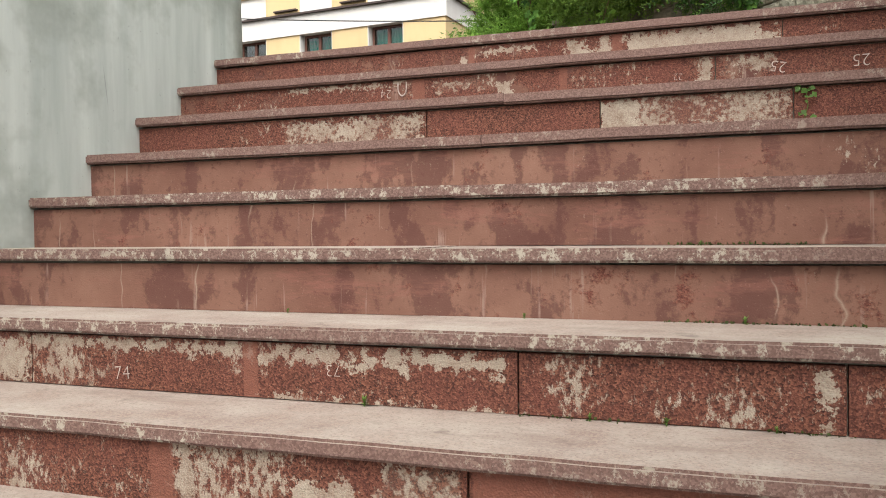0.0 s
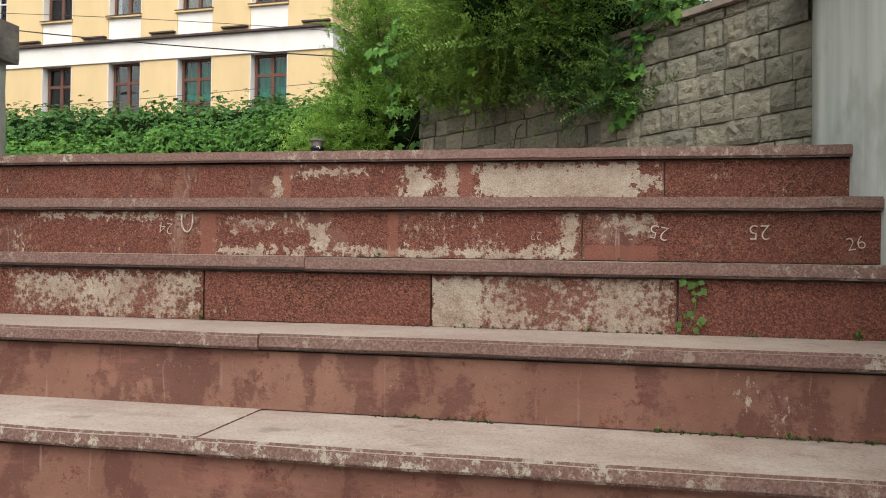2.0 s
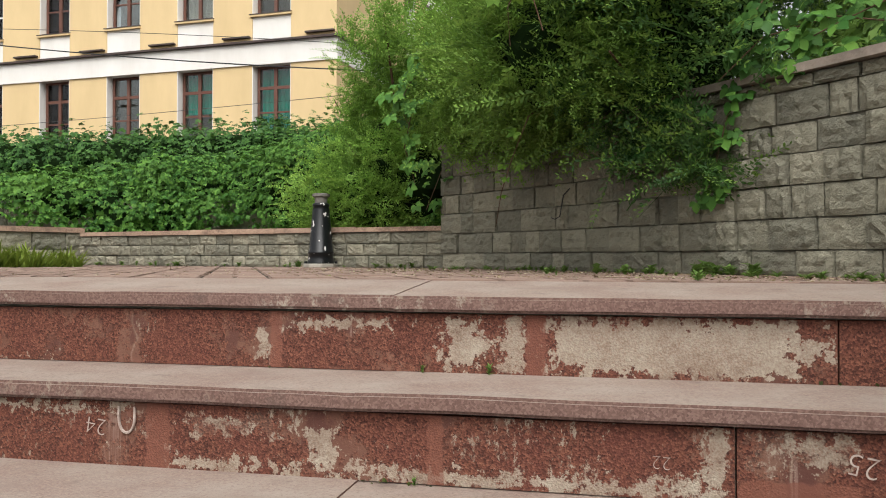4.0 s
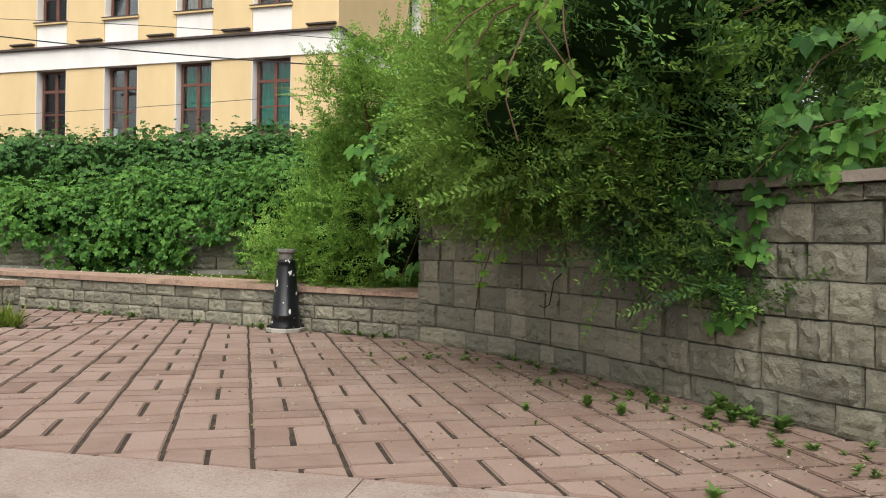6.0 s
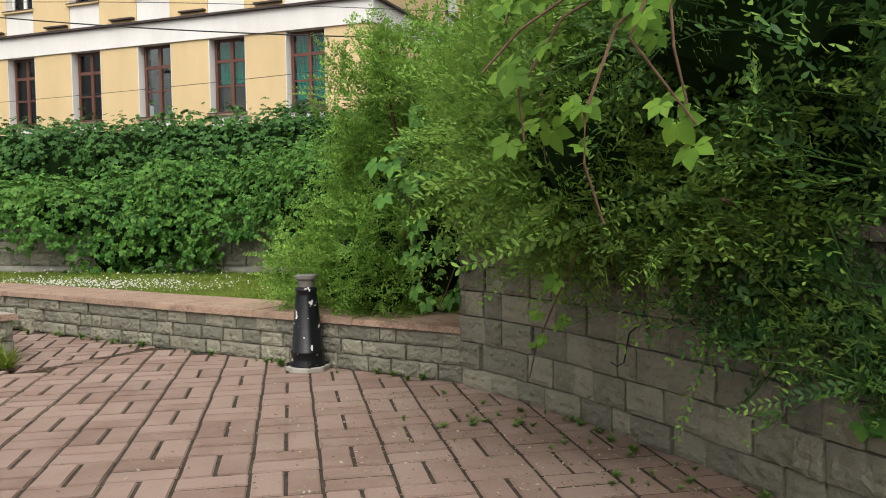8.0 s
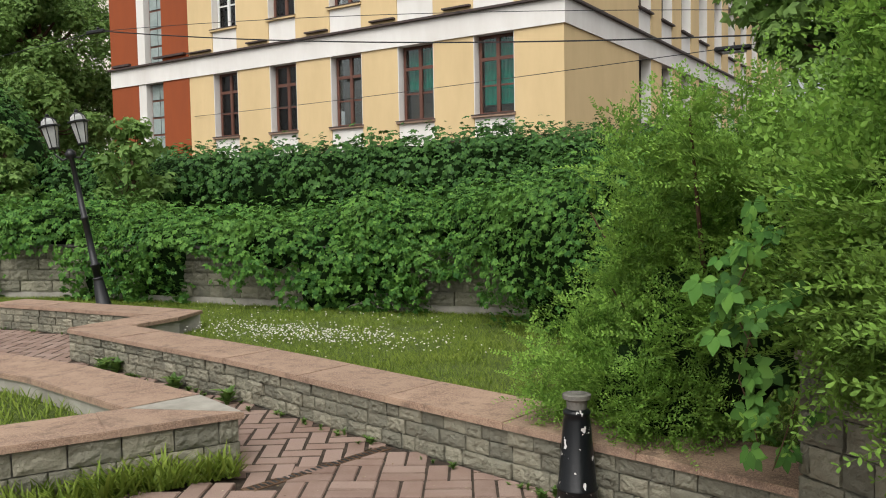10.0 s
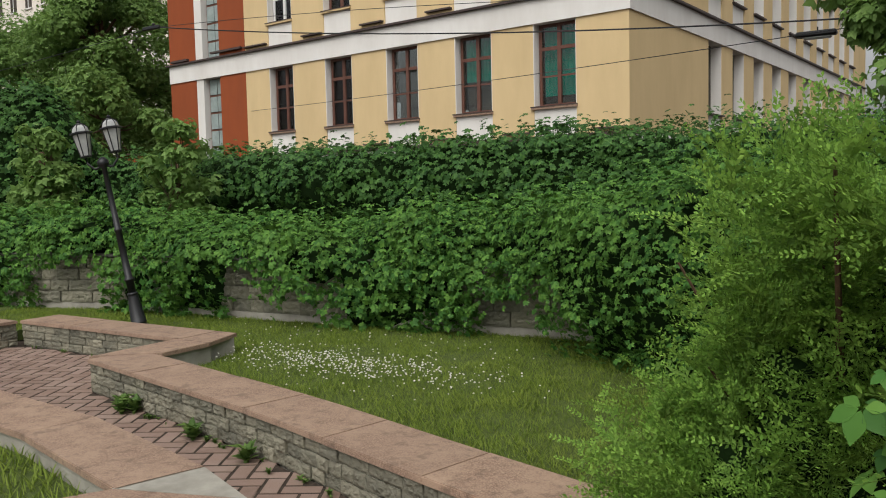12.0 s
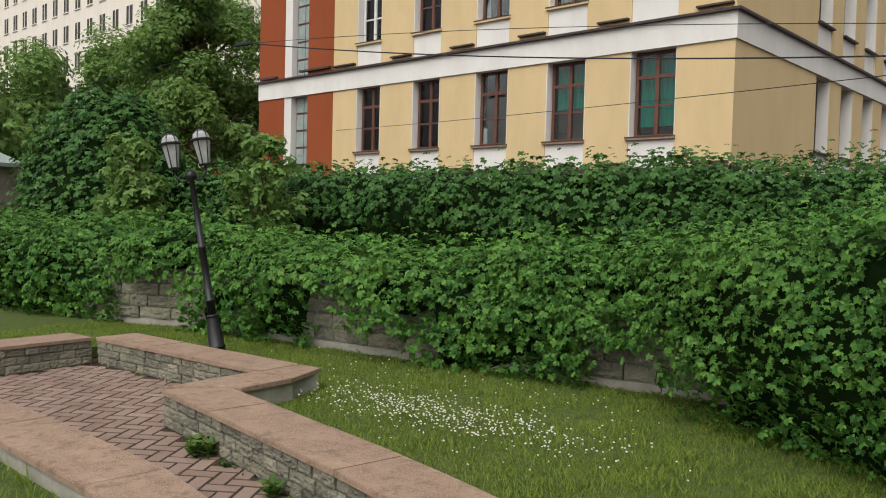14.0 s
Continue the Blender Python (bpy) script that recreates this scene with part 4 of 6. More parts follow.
def pane_window(parent, x0, x1, y, z0, z1, curtain=None, white=False, split=0.5):
    """A casement with a transom: frame, mullions, panes and what hangs behind."""
    fm = MAT_WHITEFRAME if white else MAT_FRAME
    # Dark sheet behind the panes, painted as the unlit room.
    w = part("window", put(bmesh.new(), x0, x1, y + 0.35, y + 0.36, z0, z1), MAT_UNLIT_ROOM, parent, "casement window with dark interior")
    t = 0.075
    bm = bmesh.new()
    for a in ((x0, x0 + t, z0, z1), (x1 - t, x1, z0, z1), (x0 + t, x1 - t, z0, z0 + t), (x0 + t, x1 - t, z1 - t, z1)):
        put(bm, a[0], a[1], y, y + 0.08, a[2], a[3])
    part("window_frame", bm, fm, w)
    h, xm = z1 - z0, (x0 + x1) / 2
    bars = [(xm - 0.05, xm + 0.05, z0 + t, z1 - t, 0.0), (x0 + t, x1 - t, z0 + 0.685 * h, z0 + 0.685 * h + 0.09, 0.012), (x0 + t, x1 - t, z0 + 0.36 * h, z0 + 0.36 * h + 0.045, 0.024)]
    for a in bars:
        part("glazing_bar", put(bmesh.new(), a[0], a[1], y - 0.012 + a[4], y + 0.06, a[2], a[3]), fm, w)
    g = part("pane", put(bmesh.new(), x0 + t, x1 - t, y + 0.03, y + 0.036, z0 + t, z1 - t), MAT_GLASS, w)
    g.visible_shadow = False
    if curtain:
        mt, zb, folds = curtain
        bm = bmesh.new()
        n = 26
        vs = []
        for zz in (zb, z1 - 0.06):
            vs.append([bm.verts.new((x0 + 0.06 + (x1 - x0 - 0.12) * i / n, y + 0.20 + 0.025 * math.sin(i * 1.9) + 0.012 * math.sin(i * 4.1), zz)) for i in range(n + 1)])
        for i in range(n):
            bm.faces.new((vs[0][i], vs[0][i + 1], vs[1][i + 1], vs[1][i]))
        part("curtain", bm, mt, w)
    return w


def front_wall():
    yellow, white = Pieces(), Pieces()
    edges = [REDX] + [e for b in sorted(BAYS) for e in b] + [CORNER]
    for i in range(0, len(edges), 2):
        for z0, z1 in ((2.78, 5.72), (6.42, EAVES)):
            put(yellow, edges[i], edges[i + 1], 0.0, 0.4, z0, z1)
    for a, b in BAYS:
        put(white, a, b, 0.03, 0.4, 2.78, 3.50)
        for k in range(3):
            z0 = 6.42 if k == 0 else (FLOORS[k][1])
            z1 = FLOORS[1][0] - 0.05 if k == 0 else (FLOORS[k + 1][0] - 0.05 if k < 2 else EAVES)
            if k == 0:
                put(white, a, b, 0.03, 0.4, z0, z1)
            elif z1 > z0:
                put(white, a, b, 0.03, 0.4, z0, z1)
        for z0, z1 in FLOORS:
            put(white, a - 0.001, a + 0.025, 0.004, 0.4, z0 - 0.05, z1)
            put(white, b - 0.02, b + 0.001, 0.004, 0.4, z0 - 0.05, z1)
    hpart("wall_pier", yellow, MAT_YELLOW)
    hpart("white_panel", white, MAT_WHITE, "white plaster panel beside windows")
    belt = Pieces()
    put(belt, -17.2, CORNER + 0.05, -0.05, 0.41, 5.72, 6.36)
    put(belt, CORNER - 0.36, CORNER + 0.05, 0.41, SIDE_END, 5.72, 6.36)
    put(belt, CORNER - 0.36, CORNER + 0.05, 0.41, SIDE_END, 9.7, 10.3)
    hpart("belt_course", belt, MAT_WHITE, "white plaster belt course")
    tin = Pieces()
    put(tin, -17.25, CORNER + 0.16, -0.16, 0.40, 6.361, 6.42)
    put(tin, CORNER - 0.3, CORNER + 0.16, 0.40, SIDE_END, 6.361, 6.42)
    put(tin, -17.25, CORNER + 0.1, -0.10, 0.40, 2.69, 2.775)
    hpart("tin_flashing", tin, MAT_FLASHING, "dark tin flashing on the belt course")
    for i in range(0, len(edges), 2):
        a, b = edges[i], edges[i + 1]
        x = b - 0.95 if i else b - 1.2
        hpart("tin_ledge", put(bmesh.new(), max(a, x), b - 0.05, -0.13, 0.0, 6.53, 6.575), MAT_FLASHING)
        hpart("tin_ledge", put(bmesh.new(), max(a, x), b - 0.05, -0.11, 0.0, 2.86, 2.90), MAT_FLASHING)
    plinth = Pieces()
    put(plinth, -17.2, CORNER, 0.02, 0.4, 0.7, 2.69)
    put(plinth, CORNER - 0.4, CORNER, 0.4, SIDE_END, 0.7, 2.78)
    hpart("plinth", plinth, MAT_WHITE)


front_wall()
CURT = {0: (MAT_CURTAIN, 3.85, 1), 1: (MAT_CURTAIN, 4.45, 1)}
for k, (a, b) in enumerate(BAYS):
    for f, (z0, z1) in enumerate(FLOORS):
        cur = CURT.get(k) if f == 0 else (MAT_NET, z0 + 0.2, 1) if (k + f) % 2 == 0 else None
        if f == 0 and k == 3:
            cur = (MAT_NET, 4.2, 1)
        pane_window(house, a + 0.05, b - 0.02, 0.24, z0, z1, cur, white=(f == 1 and k == 4))
        hpart("window_sill", put(bmesh.new(), a - 0.06, b + 0.03, -0.06, 0.24, z0 - 0.07, z0 - 0.002), MAT_YELLOW if f else MAT_COPING, "painted window sill")
        hpart("tin_ledge", put(bmesh.new(), a - 0.07, b + 0.03, -0.075, 0.02, z0 - 0.012, z0 + 0.012), MAT_FLASHING)
# rust-red stair bay
rust = Pieces()
for a, b in ((-17.2, -15.6), (-14.2, REDX)):
    put(rust, a, b, -0.01, 0.4, 0.7, 5.72)
    put(rust, a, b, -0.01, 0.4, 6.42, EAVES)
put(rust, -17.2, -16.8, 0.4, 9.0, 0.7, EAVES)
hpart("stair_bay_wall", rust, MAT_RUST, "rust-red painted stair bay")
jamb = Pieces()
put(jamb, -15.6, -15.18, 0.0, 0.4, 0.7, 5.72)
put(jamb, -15.6, -15.18, 0.0, 0.4, 6.42, EAVES)
hpart("stair_bay_jamb", jamb, MAT_WHITE)
hpart("tin_ledge", put(bmesh.new(), -17.0, -16.0, -0.13, 0.0, 6.47, 6.55), MAT_FLASHING)
hpart("tin_ledge", put(bmesh.new(), -14.6, -12.9, -0.13, 0.0, 6.55, 6.62), MAT_FLASHING)
for z0, z1 in ((0.7, 5.72), (6.42, EAVES)):
    w = hpart("glass_block_window", put(bmesh.new(), -15.18, -14.2, 0.25, 0.3, z0, z1), MAT_FRAME, "tall stair window of frosted glass blocks")
    n = int((z1 - z0) / 0.62)
    for r in range(n):
        for c in range(2):
            zz = z0 + (z1 - z0) * r / n
            part("glass_block", put(bmesh.new(), -15.12 + c * 0.45, -14.71 + c * 0.45, 0.22, 0.26, zz + 0.05, zz + (z1 - z0) / n - 0.03), MAT_GLASSBLOCK, w)
# side wall
side, pale = Pieces(), Pieces()
SIDE = [5.65 + 2.27 * i for i in range(10)]
prev = 0.4
for s in SIDE:
    for z0, z1 in ((2.78, 5.72), (6.42, 9.7), (10.3, EAVES)):
        put(side, CORNER - 0.4, CORNER, prev, s, z0, z1)
    for z0, z1 in ((2.78, 3.5), (6.42, 7.15), (9.4, 9.7), (10.3, 10.85), (12.9, EAVES)):
        put(pale, CORNER - 0.4, CORNER - 0.03, s, s + 1.2, z0, z1)
    for z0, z1 in FLOORS:
        put(pale, CORNER - 0.4, CORNER - 0.012, s + 1.18, s + 1.2, z0 - 0.05, z1)
    prev = s + 1.2
for z0, z1 in ((2.78, 5.72), (6.42, 9.7), (10.3, EAVES)):
    put(side, CORNER - 0.4, CORNER, prev, SIDE_END, z0, z1)
hpart("side_pier", side, MAT_YELLOW)
hpart("side_panel", pale, MAT_WHITE)
for s in SIDE:
    for z0, z1 in FLOORS:
        # Here too a dark sheet gives the shade of the room.
        w = hpart("side_window", put(bmesh.new(), CORNER - 0.36, CORNER - 0.34, s, s + 1.2, z0, z1), MAT_UNLIT_ROOM)
        part("glazing_bar", put(bmesh.new(), CORNER - 0.32, CORNER - 0.26, s + 0.56, s + 0.64, z0, z1), MAT_FRAME, w)
        part("window_frame", put(bmesh.new(), CORNER - 0.32, CORNER - 0.26, s, s + 0.08, z0, z1), MAT_FRAME, w)
        hpart("tin_ledge", put(bmesh.new(), CORNER - 0.1, CORNER + 0.09, s - 0.06, s + 1.26, z0 - 0.05, z0), MAT_FLASHING)
hpart("back_wall", put(bmesh.new(), -17.2, CORNER, SIDE_END, SIDE_END + 0.4, 0.7, EAVES), MAT_YELLOW)
hpart("roof", put(bmesh.new(), -17.6, CORNER + 0.4, -0.4, SIDE_END + 0.6, EAVES, EAVES + 0.35), MAT_FLASHING, "dark tin roof")
hpart("floor_slab", put(bmesh.new(), -17.0, CORNER - 0.5, 0.7, SIDE_END, 6.0, 6.2), MAT_UNLIT_ROOM)
hpart("annex_wall", put(bmesh.new(), -20.5, -17.3, -1.6, -1.3, 0.7, 2.98), MAT_RUST, "low rust-red annex wall with tin cap")
hpart("annex_cap", put(bmesh.new(), -20.6, -17.25, -1.68, -1.22, 2.98, 3.06), MAT_FLASHING)

# ---- far beige block ----
far = tagged(empty("far_building", pose(-76, 50, 0, 0, 0, -5)), "distant pale beige apartment block behind trees", "building")
bw = part("far_wall", block(-42, 30, 0, 12, 0.5, 30.3), MAT_BEIGE, far)
part("far_cornice", block(-42.4, 30.4, -0.5, 12.4, 30.3, 31.0), MAT_BEIGE, far)
part("far_roof", block(-42, 30, 0.2, 12, 31.0, 31.7), MAT_FLASHING, far)
for i in range(24):
    for fl in range(8):
        x, z = -40.6 + i * 3.0, 3.0 + fl * 3.4
        # Flat dark panel: room shade as colour, no room behind it.
        w = part("far_window", block(x, x + 1.25, -0.02, 0.05, z, z + 1.9), MAT_UNLIT_ROOM, far)
        part("far_sash", block(x + 0.56, x + 0.68, -0.05, -0.02, z, z + 1.9), MAT_WHITEFRAME, w)
        part("far_sill", block(x - 0.1, x + 1.35, -0.12, 0.0, z - 0.12, z), MAT_WHITE, w)

# ---- creeper-covered terraces ----
FOOT = [(-16, 9.2), (-10.2, 9.47), (-9.35, 9.76), (-7.2, 9.88), (-4.4, 10.15), (-3.9, 10.02), (-3.3, 9.55), (-2.6, 9.0), (-1.6, 8.5), (0.5, 8.2)]
FX, FY = np.array([p[0] for p in FOOT]), np.array([p[1] for p in FOOT])


def foot_y(x):
    return np.interp(x, FX, FY)


tw = tagged(empty("terrace_wall"), "old stone terrace wall half hidden by creeper", "retaining wall", kind="structure")
WPATH = [(-14.0, 9.30), (-10.2, 9.48), (-9.35, 9.77), (-7.2, 9.89), (-4.4, 10.16), (-2.2, 10.3)]
wall_body(tw, WPATH, 0.35, 0.0, 0.70, 0.03)
for seg in zip(WPATH, WPATH[1:]):
    part("base_course", prism([seg[0], seg[1], (seg[1][0], seg[1][1] + 0.2), (seg[0][0], seg[0][1] + 0.2)], 0.05, 0.155), MAT_CONCRETE, tw)
stone_facing(tw, offset(WPATH, 0.045), (0.135, 0.135, 0.135, 0.13), 0.155, 0.17, 0.30, 0.05)
coping(tw, WPATH, 0.35, 0.695, 0.035, 0.02, 0.7, 1.1, MAT_WEATHERED)


def creeper(name, n, surf, s0, s1, size, material, label, core_uv, holes=()):
    """Leaves lying in shingles over surf(s, v), with a near-black mass underneath for the shade between them."""
    thing = tagged(empty(name), label, "creeper", kind="")
    s, v = rng.uniform(s0, s1, n), rng.uniform(0, 1, n)
    if s0 < -5:
        s[: n // 3] = rng.uniform(-5.5, s1, n // 3)
    p = surf(s, v)
    keep = np.ones(n, bool)
    for (a, b, zt) in holes:
        c = (a + b) / 2
        keep &= ~((np.abs(p[:, 0] - c) < (b - a) / 2 + 0.1 * wobble(p, 5)) & (p[:, 2] < zt + 0.12 * wobble(p, 7, 3)) & (p[:, 1] < foot_y(p[:, 0]) + 0.05))
    keep &= wobble(p, 6.0, 17.0) + rng.normal(0, 0.3, n) > -0.38
    s, v, p = s[keep], v[keep], p[keep]
    n = len(p)
    e = 0.02
    ds, dv = surf(s + e, v) - p, surf(s, np.clip(v + e, 0, 1.05)) - p
    nor = np.cross(ds, dv)
    nor /= np.linalg.norm(nor, axis=1)[:, None] + 1e-9
    nor[nor[:, 1] > 0.35] *= -1
    nor = np.where((nor[:, 2] < -0.3)[:, None], -nor, nor)
    nor2 = nor + np.array([0, -0.15, 0.45]) + rng.normal(0, 0.45, (n, 3))
    tip = np.stack([rng.normal(0, 0.6, n), -0.5 + rng.normal(0, 0.4, n), -1.0 + rng.normal(0, 0.3, n)], 1)
    sz = size * rng.uniform(0.6, 1.35, n) * np.interp(p[:, 0], (-6.5, -3.0), (1.0, 0.62))
    p = p + nor * (rng.normal(0.0, 0.09, n))[:, None]
    part_me = scatter("leaves", PALM_V, PALM_F, p, frames_from(nor2, tip), sz)
    link_mesh("leaves", part_me, material, thing, kind="stuff")
    # Sheet behind the leaves, coloured as the shade in their gaps.
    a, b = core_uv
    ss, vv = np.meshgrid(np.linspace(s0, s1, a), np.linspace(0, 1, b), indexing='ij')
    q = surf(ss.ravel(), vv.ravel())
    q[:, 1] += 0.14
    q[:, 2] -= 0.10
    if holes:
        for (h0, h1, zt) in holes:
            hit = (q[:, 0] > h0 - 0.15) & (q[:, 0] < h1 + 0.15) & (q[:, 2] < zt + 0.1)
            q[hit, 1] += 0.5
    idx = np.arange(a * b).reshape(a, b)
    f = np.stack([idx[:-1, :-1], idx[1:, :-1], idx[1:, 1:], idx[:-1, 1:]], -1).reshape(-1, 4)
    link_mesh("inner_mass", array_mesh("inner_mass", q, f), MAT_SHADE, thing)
    return thing


PROF = np.array([(-0.08, 0.09), (-0.24, 0.35), (-0.27, 0.70), (-0.10, 0.95), (0.35, 1.02), (0.9, 1.04), (1.7, 0.88), (2.4, 0.72)])
PT = np.linspace(0, 1, len(PROF))


def lower_surface(s, v):
    y, z = np.interp(v, PT, PROF[:, 0]), np.interp(v, PT, PROF[:, 1])
    q = np.stack([s, y, z], 1)
    w1, w2 = wobble(q, 0.9, 2.0), wobble(q, 2.6, 8.0)
    rise = 1 + 0.38 * np.clip((s + 4.6) / 1.8, 0, 1) + 0.10 * np.clip((-s - 8) / 1.0, 0, 1)
    yy = foot_y(s) + y - 0.27 * w1 - 0.15 * w2 - 0.06 * wobble(q, 6.5, 3.0)
    zz = z * rise * (1 + 0.20 * w1) + 0.08 * w2 - 0.06 * np.clip(1 - v * 6, 0, 1) * w2
    return np.stack([s, yy, np.maximum(zz, 0.10)], 1)


def upper_surface(s, v):
    prof = np.array([(0.0, 0.9), (-0.25, 1.3), (-0.22, 1.7), (0.05, 2.0), (0.6, 2.06), (1.4, 1.9)])
    t = np.linspace(0, 1, len(prof))
    y, z = np.interp(v, t, prof[:, 0]), np.interp(v, t, prof[:, 1])
    q = np.stack([s, y, z], 1)
    w1, w2 = wobble(q, 1.0, 22.0), wobble(q, 2.9, 31.0)
    top = 1 + 0.05 * w1 + 0.03 * w2
    return np.stack([s, 12.75 + y - 0.24 * w1 - 0.12 * w2, z * top], 1)


def mound_surface(s, v):
    a = s
    r = np.sqrt(np.clip(1 - (v * 0.98) ** 2, 0.02, 1))
    q = np.stack([np.cos(a), np.sin(a), v], 1)
    w = 1 + 0.13 * wobble(q, 2.0, 40.0)
    return np.stack([-15.4 + 1.75 * r * w * np.cos(a), 12.2 + 1.4 * r * w * np.sin(a), 0.7 + 2.75 * v * w], 1)


creeper("lower_creeper_hedge", 42000, lower_surface, -14.5, 0.3, 0.097, MAT_CREEPER, "dense green creeper spilling over the stone terrace wall", (90, 22),
        [(-10.25, -9.3, 0.68), (-7.5, -6.9, 0.66), (-6.9, -6.3, 0.42), (-4.6, -3.9, 0.48), (-3.95, -3.6, 0.25)])
# Upper hedge and mound take the leaf copy coloured as shaded.
creeper("upper_creeper_hedge", 23000, upper_surface, -17.5, 3.0, 0.108, MAT_CREEPER_SHADED, "dense creeper wall on upper terrace with shade in its dark green leaf colour", (90, 16))
creeper("creeper_mound", 6000, mound_surface, 0.0, 6.283, 0.13, MAT_CREEPER_SHADED, "tall mound of creeper over an old stump", (40, 16))

# ---- shrubs ----
def twig_template(pairs, length_, leaf, droop, seed, sprigs=True, plain=False):
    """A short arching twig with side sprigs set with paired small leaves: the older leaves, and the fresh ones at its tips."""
    r = np.random.default_rng(seed)
    v, old, tips = [], [], []

    def leaf_at(p, d, l, fresh):
        nr = np.array([r.normal(0, 0.35), r.normal(0, 0.35), 1.0])
        nr -= nr.dot(d) * d
        nr /= np.linalg.norm(nr)
        x = np.cross(d, nr)
        b = len(v)
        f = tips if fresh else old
        if plain:
            for cx, cy, cz in ((0, 0, 0), (0.27, 0.55, 0.06), (0, 1.0, -0.05), (-0.27, 0.55, 0.06)):
                v.append(p + l * (cx * x + cy * d + cz * nr))
            f.extend([[b, b + 1, b + 2], [b, b + 2, b + 3]])
            return
        for cx, cy, cz in ((0, 0, 0), (0.16, 0.36, 0.05), (0.19, 0.72, 0.02), (0, 1.0, -0.06), (-0.19, 0.72, 0.02), (-0.16, 0.36, 0.05)):
            v.append(p + l * (cx * x + cy * d + cz * nr))
        f.extend([[b, b + 1, b + 5], [b + 1, b + 2, b + 4], [b + 1, b + 4, b + 5], [b + 2, b + 3, b + 4]])

    def sprig(p0, d0, n, ln, lf, from_t):
        pts = []
        side = np.cross(d0, (0, 0, 1.0))
        side /= np.linalg.norm(side) + 1e-9
        for i in range(n + 1):
            t = i / n
            p = p0 + d0 * ln * t + np.array([0, 0, -droop * ln * 0.5 * t * t])
            pts.append(p)
            if i:
                for sg in (-1, 1):
                    a = sg * r.uniform(0.6, 1.05)
                    d = d0 * math.cos(a) + side * math.sin(a) + np.array([0, 0, r.uniform(-0.1, 0.4)])
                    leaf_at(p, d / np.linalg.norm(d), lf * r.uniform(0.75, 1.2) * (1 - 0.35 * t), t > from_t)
        return pts

    main = sprig(np.zeros(3), np.array([0, 1.0, 0.0]), pairs, length_, leaf, 0.66)
    for i in range(1, pairs, 2) if sprigs else ():
        sg = 1 if (i // 2) % 2 else -1
        d = np.array([sg * r.uniform(0.6, 1.0), 0.8, r.uniform(-0.1, 0.5)])
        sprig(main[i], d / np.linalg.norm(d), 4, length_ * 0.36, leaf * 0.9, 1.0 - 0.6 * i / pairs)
    b = len(v)
    for i in (0, pairs // 2, pairs):
        for k in range(3):
            v.append(main[i] + 0.0022 * (1 - 0.7 * i / pairs) * np.array([math.cos(2.09 * k), 0, math.sin(2.09 * k)]))
    for i in range(2):
        for k in range(3):
            p, q = b + 3 * i + k, b + 3 * i + (k + 1) % 3
            old.extend([[p, q, q + 3], [p, q + 3, p + 3]])
    out = []
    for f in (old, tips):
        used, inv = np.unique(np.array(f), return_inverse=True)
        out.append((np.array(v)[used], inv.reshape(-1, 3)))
    return out


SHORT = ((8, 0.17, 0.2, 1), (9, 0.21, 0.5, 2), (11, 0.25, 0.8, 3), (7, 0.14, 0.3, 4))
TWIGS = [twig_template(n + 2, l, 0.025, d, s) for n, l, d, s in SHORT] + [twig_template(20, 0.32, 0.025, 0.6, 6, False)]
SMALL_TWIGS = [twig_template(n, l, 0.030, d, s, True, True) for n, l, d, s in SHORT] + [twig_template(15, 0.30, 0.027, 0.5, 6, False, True)]


